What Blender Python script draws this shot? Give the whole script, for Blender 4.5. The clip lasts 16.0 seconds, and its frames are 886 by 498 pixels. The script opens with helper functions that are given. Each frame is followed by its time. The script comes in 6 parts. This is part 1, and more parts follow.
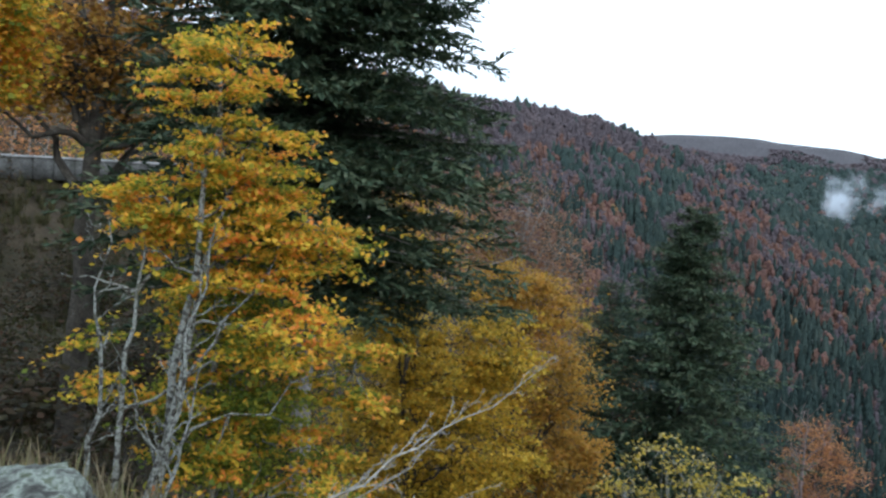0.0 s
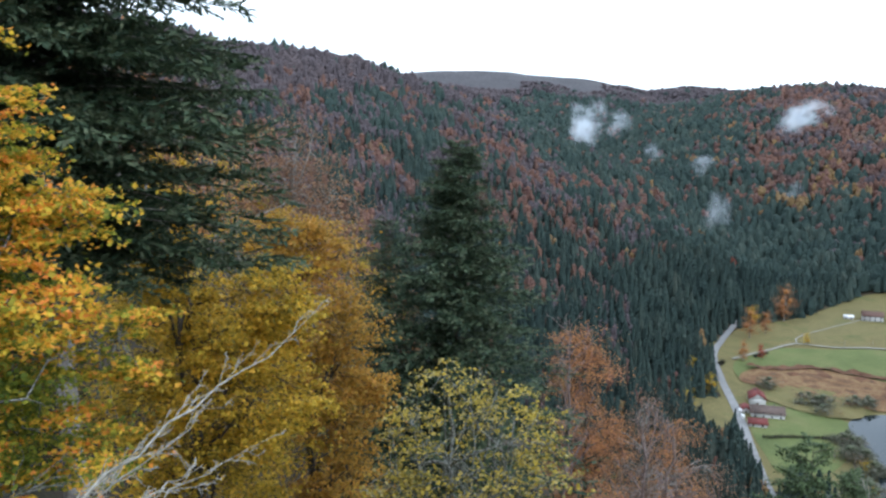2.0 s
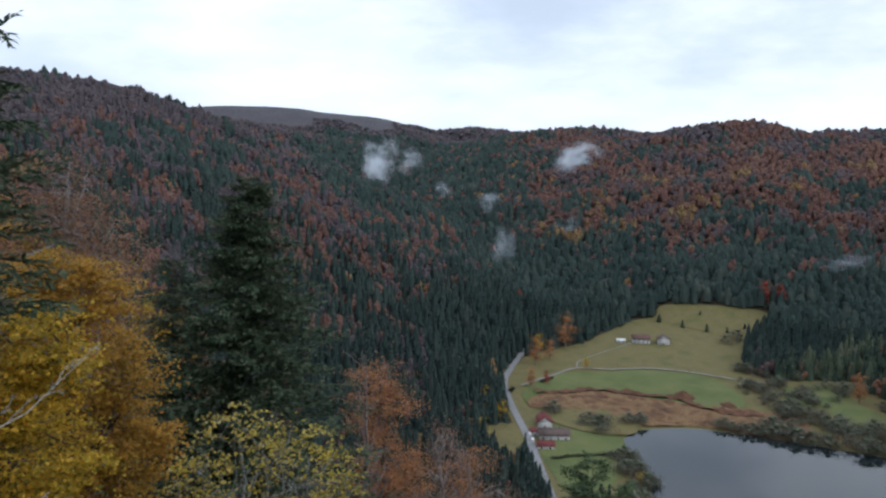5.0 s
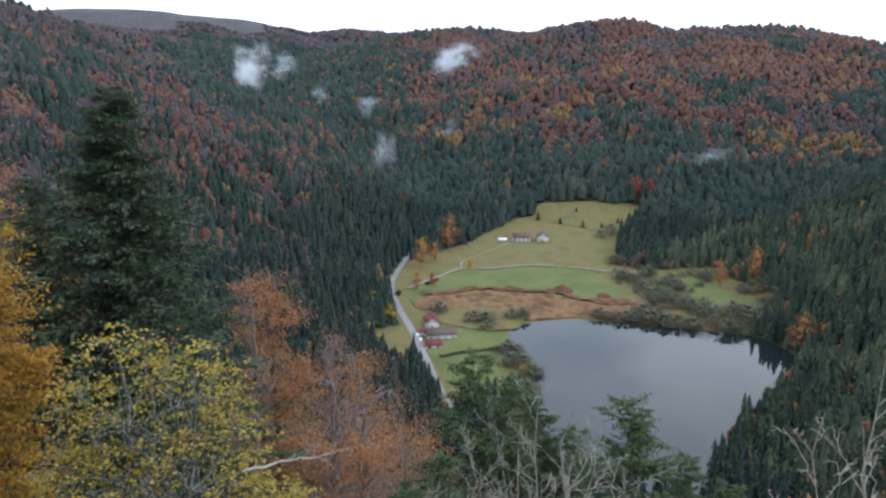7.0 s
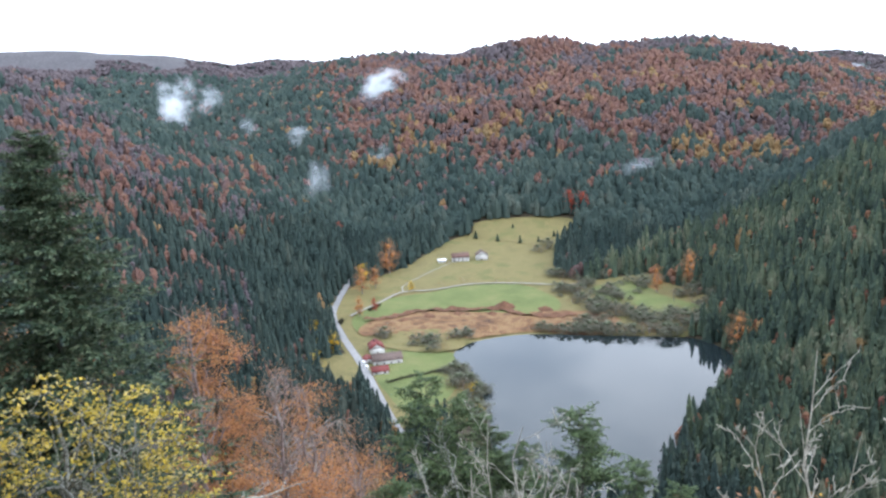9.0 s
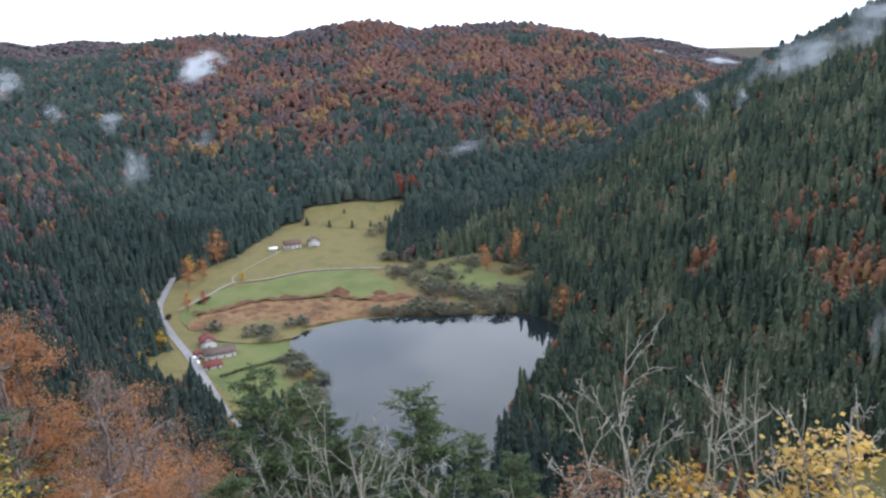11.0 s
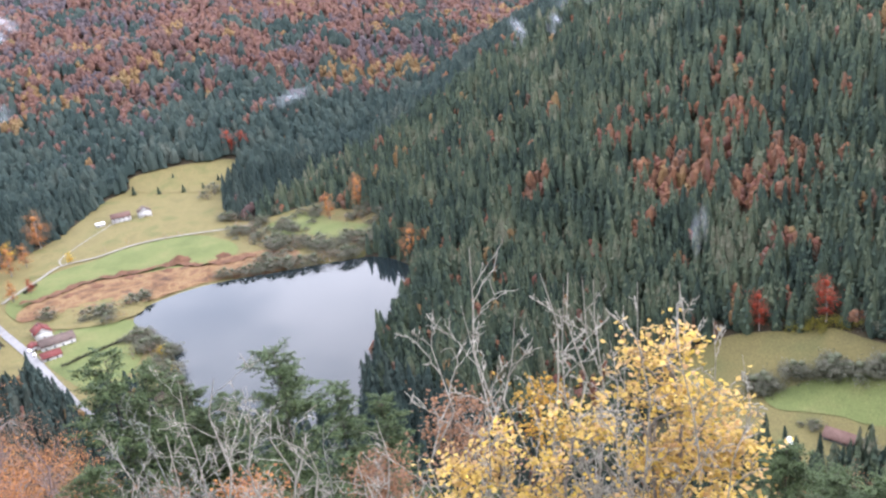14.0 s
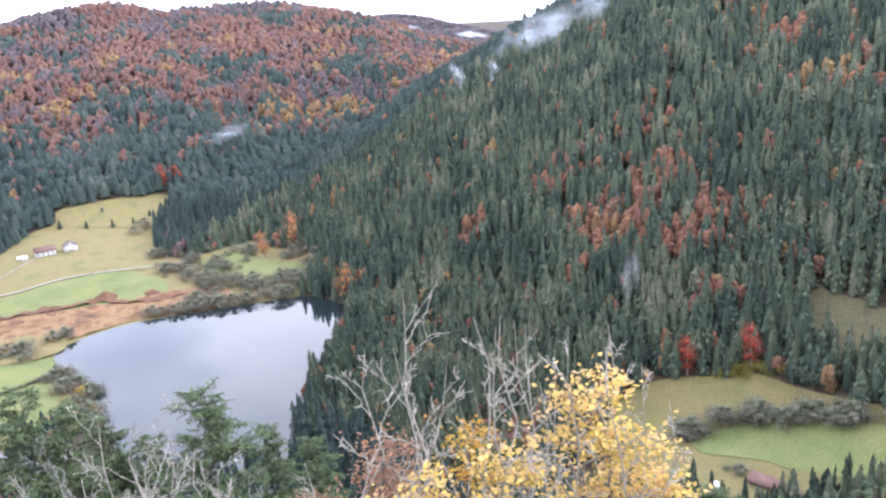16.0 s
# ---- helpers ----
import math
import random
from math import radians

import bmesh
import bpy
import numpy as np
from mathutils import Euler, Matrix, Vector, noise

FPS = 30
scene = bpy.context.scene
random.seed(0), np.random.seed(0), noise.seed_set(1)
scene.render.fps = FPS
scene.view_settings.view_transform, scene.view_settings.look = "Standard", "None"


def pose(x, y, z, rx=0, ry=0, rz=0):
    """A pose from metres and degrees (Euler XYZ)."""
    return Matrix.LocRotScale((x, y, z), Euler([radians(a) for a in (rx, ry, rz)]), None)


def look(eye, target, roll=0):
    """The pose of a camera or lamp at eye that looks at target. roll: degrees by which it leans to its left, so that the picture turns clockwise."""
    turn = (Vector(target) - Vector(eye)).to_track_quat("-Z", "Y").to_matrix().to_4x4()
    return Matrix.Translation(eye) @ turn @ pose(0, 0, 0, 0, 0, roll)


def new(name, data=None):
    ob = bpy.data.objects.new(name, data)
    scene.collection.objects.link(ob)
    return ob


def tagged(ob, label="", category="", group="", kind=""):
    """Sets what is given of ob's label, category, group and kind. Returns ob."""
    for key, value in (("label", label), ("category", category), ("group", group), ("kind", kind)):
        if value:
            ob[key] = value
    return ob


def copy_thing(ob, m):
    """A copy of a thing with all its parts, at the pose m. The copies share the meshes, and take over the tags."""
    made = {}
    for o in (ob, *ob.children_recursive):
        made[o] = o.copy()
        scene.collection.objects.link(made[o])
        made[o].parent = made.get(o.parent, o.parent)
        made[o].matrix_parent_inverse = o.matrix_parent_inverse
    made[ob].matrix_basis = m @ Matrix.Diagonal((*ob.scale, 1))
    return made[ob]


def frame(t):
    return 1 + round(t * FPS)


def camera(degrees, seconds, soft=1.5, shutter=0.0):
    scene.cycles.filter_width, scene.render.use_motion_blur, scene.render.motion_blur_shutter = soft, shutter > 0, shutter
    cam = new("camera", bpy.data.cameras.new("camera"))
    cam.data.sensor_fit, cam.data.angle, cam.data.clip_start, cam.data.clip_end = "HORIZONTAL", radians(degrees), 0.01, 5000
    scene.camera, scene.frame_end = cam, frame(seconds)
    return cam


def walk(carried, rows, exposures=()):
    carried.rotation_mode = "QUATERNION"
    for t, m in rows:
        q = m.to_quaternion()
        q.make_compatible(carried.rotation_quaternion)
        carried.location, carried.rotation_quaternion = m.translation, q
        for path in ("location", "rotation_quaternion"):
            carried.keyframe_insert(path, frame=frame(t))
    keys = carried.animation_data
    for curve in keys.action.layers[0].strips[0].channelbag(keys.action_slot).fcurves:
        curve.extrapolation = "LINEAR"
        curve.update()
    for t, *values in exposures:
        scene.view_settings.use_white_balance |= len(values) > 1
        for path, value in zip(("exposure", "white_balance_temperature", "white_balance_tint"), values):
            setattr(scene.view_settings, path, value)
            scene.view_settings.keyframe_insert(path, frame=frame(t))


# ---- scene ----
cam = camera(57.4, 16.0, soft=2.5)
PATH = [
    (0.0, pose(0.004, 0.400, 0.000, 84.56, -3.50, -0.18)),
    (0.5, pose(0.021, 0.399, 0.000, 83.98, -2.44, -2.81)),
    (1.0, pose(0.052, 0.397, 0.000, 83.19, -1.71, -7.27)),
    (1.5, pose(0.083, 0.391, 0.000, 81.61, -1.78, -11.68)),
    (2.0, pose(0.114, 0.383, 0.000, 81.06, -0.12, -16.52)),
    (2.5, pose(0.127, 0.379, 0.000, 82.56, -1.59, -18.29)),
    (3.0, pose(0.155, 0.369, 0.000, 83.70, -1.69, -22.59)),
    (3.5, pose(0.171, 0.362, 0.000, 83.79, -2.27, -25.09)),
    (4.0, pose(0.182, 0.356, 0.000, 84.61, -1.60, -26.85)),
    (6.3, pose(0.240, 0.320, 0.000, 79.84, 0.38, -36.99)),
    (6.5, pose(0.244, 0.317, 0.000, 78.67, 0.77, -37.70)),
    (7.0, pose(0.254, 0.309, 0.000, 77.12, 0.23, -39.50)),
    (7.5, pose(0.258, 0.306, 0.000, 75.78, 0.98, -40.45)),
    (8.0, pose(0.263, 0.302, 0.000, 75.77, 0.90, -41.31)),
    (8.2, pose(0.264, 0.300, 0.000, 77.92, 1.92, -41.74)),
    (10.3, pose(0.310, 0.253, 0.000, 76.95, 3.01, -51.49)),
    (10.5, pose(0.317, 0.244, 0.000, 76.61, 2.78, -53.02)),
    (11.0, pose(0.331, 0.224, 0.000, 76.87, 2.92, -56.54)),
    (11.5, pose(0.338, 0.214, 0.000, 76.55, 3.82, -58.65)),
    (12.0, pose(0.345, 0.203, 0.000, 77.23, 3.38, -60.23)),
    (12.5, pose(0.351, 0.192, 0.000, 76.34, 3.49, -62.09)),
    (13.0, pose(0.348, 0.197, 0.000, 75.77, 3.89, -61.52)),
    (13.5, pose(0.362, 0.170, 0.000, 72.99, 5.46, -66.45)),
    (14.0, pose(0.368, 0.157, 0.000, 71.82, 6.98, -69.10)),
    (14.5, pose(0.372, 0.147, 0.000, 69.83, 8.45, -71.51)),
    (15.0, pose(0.376, 0.135, 0.000, 69.74, 6.51, -72.62)),
    (15.5, pose(0.377, 0.133, 0.000, 72.54, 4.31, -71.96)),
    (16.0, pose(0.380, 0.125, 0.000, 74.36, 4.58, -73.12)),
]
EXPOSURES = [(0.0, 0.28, 5560, 6), (1.5, 0.24, 5560, 6), (2.0, 0.55, 5560, 6), (2.5, 0.34, 5590, 5), (3.0, -0.14, 5740, 10), (3.5, -0.32, 5740, 11), (4.0, -0.29, 5740, 11), (6.5, -0.26, 5740, 9), (7.0, 0.39, 5740, 9), (7.5, 1.14, 5740, 9), (8.0, 1.58, 5720, 9), (8.2, 1.58, 5720, 9), (10.3, 0.34, 5790, 14), (11.0, 0.66, 5840, 14), (12.5, 0.74, 5840, 16), (13.0, 0.94, 5840, 17), (13.5, 1.34, 5940, 19), (14.0, 1.59, 5990, 21), (14.5, 1.74, 5920, 22), (16.0, 1.76, 5790, 23)]
walk(cam, PATH, EXPOSURES)

# ---- sky and sun: broken white overcast ----
world = bpy.data.worlds.new("overcast_sky")
scene.world = world
world.use_nodes = True
SUN_EL, SUN_AZ = 30.0, 150.0


def sky_nodes(tree):
    n, l = tree.nodes, tree.links
    n.clear()
    out, bg_sky, bg_cloud, mix = n.new("ShaderNodeOutputWorld"), n.new("ShaderNodeBackground"), n.new("ShaderNodeBackground"), n.new("ShaderNodeMixShader")
    sky = n.new("ShaderNodeTexSky")
    sky.sky_type, sky.sun_disc = "NISHITA", False
    sky.sun_elevation, sky.sun_rotation = radians(SUN_EL), radians(SUN_AZ)
    bg_sky.inputs["Strength"].default_value = 0.13
    l.new(sky.outputs["Color"], bg_sky.inputs["Color"])
    tc, mp, nz, ramp = n.new("ShaderNodeTexCoord"), n.new("ShaderNodeMapping"), n.new("ShaderNodeTexNoise"), n.new("ShaderNodeValToRGB")
    mp.inputs["Scale"].default_value = (1.4, 1.4, 4.2)
    nz.inputs["Scale"].default_value, nz.inputs["Detail"].default_value, nz.inputs["Roughness"].default_value = 1.7, 6, 0.55
    l.new(tc.outputs["Generated"], mp.inputs["Vector"])
    l.new(mp.outputs["Vector"], nz.inputs["Vector"])
    ramp.color_ramp.elements[0].position, ramp.color_ramp.elements[1].position = 0.30, 0.50
    ramp.color_ramp.elements[0].color, ramp.color_ramp.elements[1].color = (0.7, 0.7, 0.7, 1), (1, 1, 1, 1)
    l.new(nz.outputs["Fac"], ramp.inputs["Fac"])
    shade = n.new("ShaderNodeValToRGB")
    shade.color_ramp.elements[0].position, shade.color_ramp.elements[1].position = 0.36, 0.56
    shade.color_ramp.elements[0].color, shade.color_ramp.elements[1].color = (0.76, 0.81, 0.86, 1), (0.97, 1.0, 1.03, 1)
    l.new(nz.outputs["Fac"], shade.inputs["Fac"])
    l.new(shade.outputs["Color"], bg_cloud.inputs["Color"])
    bg_cloud.inputs["Strength"].default_value = 1.35
    l.new(ramp.outputs["Color"], mix.inputs["Fac"])
    l.new(bg_sky.outputs[0], mix.inputs[1])
    l.new(bg_cloud.outputs[0], mix.inputs[2])
    l.new(mix.outputs[0], out.inputs["Surface"])


sky_nodes(world.node_tree)
sun = new("sun", bpy.data.lights.new("sun", "SUN"))
sun.data.energy, sun.data.angle, sun.data.color = 1.0, radians(20), (1.0, 0.96, 0.92)
sun.matrix_world = look((300 * math.sin(radians(SUN_AZ)), 300 * math.cos(radians(SUN_AZ)), 173), (0, 0, 0))

# ---- materials ----
def material(name, stops, pick="noise", own=1.0, scale=1.0, detail=5, rough=0.9, bump=0.3, bump_scale=None, grain=0.35, translucent=0.0, metal=0.0, clumps=0.0, clump_scale=0.05):
    """A surface whose colour runs along stops by noise, by loose piece ("island") or by object ("object"), with finer grain and bump."""
    m = bpy.data.materials.new(name)
    m.use_nodes = True
    n, l = m.node_tree.nodes, m.node_tree.links
    bsdf = n["Principled BSDF"]
    bsdf.inputs["Roughness"].default_value, bsdf.inputs["Metallic"].default_value = rough, metal
    bsdf.inputs["Specular IOR Level"].default_value = 0.25
    geo, nz = n.new("ShaderNodeNewGeometry"), n.new("ShaderNodeTexNoise")
    nz.inputs["Scale"].default_value, nz.inputs["Detail"].default_value, nz.inputs["Roughness"].default_value = scale, detail, 0.6
    l.new(geo.outputs["Position"], nz.inputs["Vector"])
    ramp = n.new("ShaderNodeValToRGB")
    while len(ramp.color_ramp.elements) < len(stops):
        ramp.color_ramp.elements.new(0.5)
    for e, (p, c) in zip(ramp.color_ramp.elements, stops):
        e.position = p
    for e, (p, c) in zip(ramp.color_ramp.elements, stops):
        e.color = (*c, 1)
    source = nz.outputs["Fac"] if pick == "noise" else geo.outputs["Random Per Island"]
    if pick == "object":
        source = n.new("ShaderNodeObjectInfo").outputs["Random"]
    if clumps:
        big, add = n.new("ShaderNodeTexNoise"), n.new("ShaderNodeMath")
        big.inputs["Scale"].default_value, big.inputs["Detail"].default_value = clump_scale, 2
        l.new(geo.outputs["Position"], big.inputs["Vector"])
        add.operation = "MULTIPLY_ADD"
        sub = n.new("ShaderNodeMath")
        sub.operation, sub.inputs[1].default_value = "SUBTRACT", 0.5
        l.new(big.outputs["Fac"], sub.inputs[0])
        l.new(sub.outputs[0], add.inputs[0])
        add.inputs[1].default_value = clumps
        scaled = n.new("ShaderNodeMath")
        scaled.operation, scaled.inputs[1].default_value, scaled.inputs[2].default_value = "MULTIPLY_ADD", own, 0.5 - 0.5 * own
        l.new(source, scaled.inputs[0])
        l.new(scaled.outputs[0], add.inputs[2])
        source = add.outputs[0]
    l.new(source, ramp.inputs["Fac"])
    hsv, rng = n.new("ShaderNodeHueSaturation"), n.new("ShaderNodeMapRange")
    fine = n.new("ShaderNodeTexNoise")
    fine.inputs["Scale"].default_value, fine.inputs["Detail"].default_value = (bump_scale or scale * 4), 3
    l.new(geo.outputs["Position"], fine.inputs["Vector"])
    rng.inputs["From Min"].default_value, rng.inputs["From Max"].default_value = 0.3, 0.7
    rng.inputs["To Min"].default_value, rng.inputs["To Max"].default_value = 1 - grain, 1 + grain
    l.new(fine.outputs["Fac"], rng.inputs["Value"])
    l.new(rng.outputs["Result"], hsv.inputs["Value"])
    l.new(ramp.outputs["Color"], hsv.inputs["Color"])
    l.new(hsv.outputs["Color"], bsdf.inputs["Base Color"])
    if bump:
        b = n.new("ShaderNodeBump")
        b.inputs["Strength"].default_value, b.inputs["Distance"].default_value = bump, 0.5 / (bump_scale or scale * 4)
        l.new(fine.outputs["Fac"], b.inputs["Height"])
        l.new(b.outputs["Normal"], bsdf.inputs["Normal"])
    if translucent:
        tr, mix = n.new("ShaderNodeBsdfTranslucent"), n.new("ShaderNodeMixShader")
        mix.inputs["Fac"].default_value = translucent
        l.new(hsv.outputs["Color"], tr.inputs["Color"])
        l.new(bsdf.outputs[0], mix.inputs[1])
        l.new(tr.outputs[0], mix.inputs[2])
        l.new(mix.outputs[0], n["Material Output"].inputs["Surface"])
    return m


FOREST_FLOOR = material("forest_floor", [(0.3, (0.024, 0.021, 0.014)), (0.5, (0.048, 0.036, 0.021)), (0.7, (0.040, 0.042, 0.022))], scale=0.15, bump_scale=2.0, bump=0.5)
# Grass of the far heights, greyed and blued in its colour as distance haze.
HAZY_HILL_GRASS = material("hazy_hill_grass", [(0.3, (0.062, 0.058, 0.064)), (0.6, (0.080, 0.075, 0.080)), (0.75, (0.052, 0.050, 0.056))], scale=0.012, bump_scale=0.2)
MEADOW = material("meadow_grass", [(0.3, (0.086, 0.106, 0.034)), (0.5, (0.114, 0.134, 0.044)), (0.7, (0.148, 0.148, 0.056))], scale=0.035, bump_scale=1.2, grain=0.2)
PASTURE = material("pasture_grass", [(0.3, (0.118, 0.104, 0.041)), (0.5, (0.156, 0.130, 0.052)), (0.7, (0.104, 0.106, 0.037))], scale=0.04, bump_scale=1.0, grain=0.25)
OCHRE_GRASS = material("ochre_pasture_grass", [(0.3, (0.102, 0.090, 0.037)), (0.5, (0.132, 0.112, 0.043)), (0.7, (0.092, 0.094, 0.036))], scale=0.03, bump_scale=1.0, grain=0.2, bump=0.2)
GLADE_GRASS = material("glade_grass", [(0.3, (0.052, 0.050, 0.026)), (0.5, (0.076, 0.068, 0.034)), (0.7, (0.060, 0.064, 0.030))], scale=0.12, bump_scale=1.0, grain=0.3)
REEDS = material("reed_bed", [(0.32, (0.055, 0.032, 0.02)), (0.43, (0.14, 0.075, 0.037)), (0.55, (0.20, 0.125, 0.06)), (0.62, (0.15, 0.08, 0.04)), (0.72, (0.07, 0.04, 0.025))], scale=0.06, bump_scale=0.8, bump=0.8)
SOIL = material("bare_soil", [(0.3, (0.07, 0.035, 0.02)), (0.7, (0.16, 0.08, 0.045))], scale=0.12, bump_scale=1.0, bump=0.8)
ASPHALT = material("pale_asphalt", [(0.3, (0.20, 0.195, 0.195)), (0.7, (0.27, 0.265, 0.265))], scale=0.2, bump_scale=3.0, grain=0.12, bump=0.1)
TRACK = material("gravel_track", [(0.3, (0.20, 0.185, 0.155)), (0.7, (0.30, 0.28, 0.24))], scale=0.2, bump_scale=3.0, grain=0.2, bump=0.2)
ROAD_DARK = material("road_asphalt", [(0.3, (0.05, 0.05, 0.052)), (0.7, (0.08, 0.08, 0.082))], scale=0.4, bump_scale=20)
STONE = material("parapet_stone", [(0.3, (0.05, 0.049, 0.046)), (0.55, (0.11, 0.108, 0.10)), (0.75, (0.06, 0.064, 0.05))], scale=1.3, bump_scale=9, bump=0.6)
ROCK = material("mossy_rock", [(0.32, (0.030, 0.030, 0.026)), (0.42, (0.060, 0.060, 0.052)), (0.49, (0.13, 0.14, 0.12)), (0.54, (0.21, 0.235, 0.20)), (0.60, (0.09, 0.10, 0.07)), (0.70, (0.035, 0.05, 0.018))], scale=9.0, detail=9, bump_scale=34, bump=1.0)
DRY_GRASS = material("dry_grass", [(0.0, (0.13, 0.105, 0.06)), (0.5, (0.20, 0.155, 0.09)), (0.8, (0.13, 0.14, 0.05)), (1.0, (0.24, 0.20, 0.13))], pick="island", scale=4, translucent=0.25, bump=0)
RANK_GRASS = material("rank_grass", [(0.0, (0.035, 0.038, 0.014)), (0.5, (0.06, 0.062, 0.022)), (0.8, (0.085, 0.07, 0.03)), (1.0, (0.12, 0.10, 0.05))], pick="island", scale=4, translucent=0.25, bump=0)
BARK = material("dark_bark", [(0.3, (0.035, 0.03, 0.024)), (0.6, (0.085, 0.075, 0.06)), (0.75, (0.13, 0.13, 0.11))], scale=3.0, bump_scale=18, bump=0.8)
LICHEN_BARK = material("lichen_bark", [(0.36, (0.036, 0.032, 0.026)), (0.44, (0.09, 0.085, 0.072)), (0.50, (0.27, 0.28, 0.25)), (0.56, (0.20, 0.205, 0.175)), (0.61, (0.07, 0.066, 0.05)), (0.68, (0.15, 0.155, 0.115))], scale=9.0, detail=8, bump_scale=30, bump=0.9)
GREY_BARK = material("grey_bark", [(0.3, (0.15, 0.13, 0.115)), (0.55, (0.27, 0.25, 0.225)), (0.75, (0.36, 0.34, 0.31))], scale=4.0, bump_scale=20, bump=0.5)
# Fir greens, paled and nudged towards blue to stand for haze.
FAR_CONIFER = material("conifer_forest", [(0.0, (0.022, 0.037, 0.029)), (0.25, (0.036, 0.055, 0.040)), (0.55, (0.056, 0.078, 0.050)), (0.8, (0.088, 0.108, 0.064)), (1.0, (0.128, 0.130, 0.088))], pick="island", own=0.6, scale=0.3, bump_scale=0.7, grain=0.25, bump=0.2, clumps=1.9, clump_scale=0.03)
# Conifer green with the blue of distance haze mixed into its colour.
HAZE_BLUE_CONIFER = material("spruce_forest", [(0.0, (0.022, 0.037, 0.034)), (0.4, (0.029, 0.047, 0.041)), (0.75, (0.042, 0.060, 0.050)), (1.0, (0.068, 0.080, 0.064))], pick="island", own=0.5, scale=0.3, bump_scale=0.7, grain=0.25, bump=0.2, clumps=1.4, clump_scale=0.02)
# Rust and orange leaf colours with a mauve-blue haze tint mixed in.
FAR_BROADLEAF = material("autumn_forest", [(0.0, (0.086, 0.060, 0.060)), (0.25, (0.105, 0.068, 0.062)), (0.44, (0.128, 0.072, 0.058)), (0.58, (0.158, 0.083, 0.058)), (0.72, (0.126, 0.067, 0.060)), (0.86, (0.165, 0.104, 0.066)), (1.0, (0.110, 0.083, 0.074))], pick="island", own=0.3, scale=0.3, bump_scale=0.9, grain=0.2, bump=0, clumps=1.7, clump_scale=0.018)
RUST_WOOD = material("rust_beech_wood", [(0.0, (0.090, 0.064, 0.050)), (0.3, (0.138, 0.078, 0.052)), (0.55, (0.200, 0.098, 0.052)), (0.75, (0.160, 0.068, 0.052)), (1.0, (0.125, 0.092, 0.070))], pick="island", own=0.5, scale=0.3, bump_scale=0.9, grain=0.2, bump=0, clumps=1.3, clump_scale=0.03)
FAR_GOLD = material("golden_forest", [(0.0, (0.154, 0.088, 0.050)), (0.5, (0.201, 0.126, 0.055)), (1.0, (0.154, 0.123, 0.066))], pick="island", own=0.3, scale=0.3, bump_scale=0.9, grain=0.3, bump=0, clumps=1.3, clump_scale=0.03)
FAR_GREY = material("bare_forest", [(0.0, (0.070, 0.058, 0.066)), (0.5, (0.090, 0.074, 0.080)), (1.0, (0.110, 0.083, 0.082))], pick="island", own=0.25, scale=0.3, bump_scale=0.9, grain=0.25, bump=0, clumps=1.2, clump_scale=0.02)
MAUVE_BARK = material("mauve_twig_bark", [(0.3, (0.17, 0.125, 0.115)), (0.55, (0.23, 0.175, 0.16)), (0.75, (0.28, 0.22, 0.20))], scale=3.0, bump_scale=16, bump=0.4)
PALE_BARK = material("pale_twig_bark", [(0.3, (0.20, 0.185, 0.15)), (0.55, (0.33, 0.31, 0.26)), (0.75, (0.42, 0.40, 0.35))], scale=4.0, bump_scale=20, bump=0.4)

# ---- the lie of the land: bearings in degrees from +y towards +x, distances in metres, heights against the eye ----
def bearing(az, d, el=None, z=0.0):
    """A point at that bearing and level distance; its height from an elevation angle or from z."""
    a = radians(az)
    return Vector((d * math.sin(a), d * math.cos(a), d * math.tan(radians(el)) if el is not None else z))


LAKE_Z = -205.0


def crest(*rows):
    return [tuple(bearing(az, d, el)) for az, d, el in rows]


RIDGES = [  # crest line, slope of its sides, roundness of its top
    (crest((-60, 1000, 11), (-30, 1100, 9), (2, 1290, 4.75), (4.8, 1330, 4.65), (8.3, 1380, 3.95), (10.7, 1450, 3.1), (12.7, 1520, 2.4), (20, 1350, -2.6), (27, 1080, -8.5)), 0.42, 60),
    (crest((-5, 2400, 2.6), (8, 2350, 3.2), (13, 2350, 3.3), (20, 2400, 3.5), (25, 2400, 2.95), (29.6, 2400, 1.9), (36, 2500, 2.1), (45, 2600, 1.8)), 0.34, 120),
    (crest((32, 2050, 0.6), (35.8, 1900, 1.4), (37.2, 1850, 1.85), (42, 1780, 1.95), (45.8, 1750, 1.75), (48.1, 1720, 2.2), (51, 1700, 2.2), (53.4, 1700, 1.55), (55.5, 1700, 1.5), (57, 1705, 1.8), (60, 1740, 2.0), (61.5, 1745, 1.9), (63.6, 1760, 1.4), (65.8, 1815, 0.55), (68.4, 1900, -0.35), (70.4, 1960, -1.0), (73, 2010, -1.9), (75.5, 2050, -2.75), (78, 2100, -3.6)), 0.36, 60),
    (crest((58, 3300, 1.0), (65.8, 3300, 1.1), (68.4, 3300, 0.85), (70.5, 3300, 0.4), (73.5, 3300, -0.4), (77, 3300, -1.4), (88, 3300, -2.2)), 0.3, 100),
    (crest((54.5, 960, -12.0), (58, 1000, -10.8), (65, 1060, -8.4), (70, 1080, -6.4), (75.5, 1130, -4.6), (78, 1170, -3.3)), 0.5, 40),
    (crest((77.2, 1160, -3.6), (79.2, 1190, -2.7), (80.8, 1200, -1.8), (82.3, 1200, -0.85), (83.7, 1200, 0.0), (90, 1200, 3.8), (100, 1150, 7.5), (125, 1100, 9)), 0.5, 40),
    (crest((-85, 140, 16), (-50, 150, 14), (-28, 190, 11)), 0.85, 15),
]
ROAD_BENCH = [(-90, 8, -2.0), (-55, 26, -1.6), (-27, 45, -1.2), (-14, 66, -2.0), (-18, 105, -3.0)]


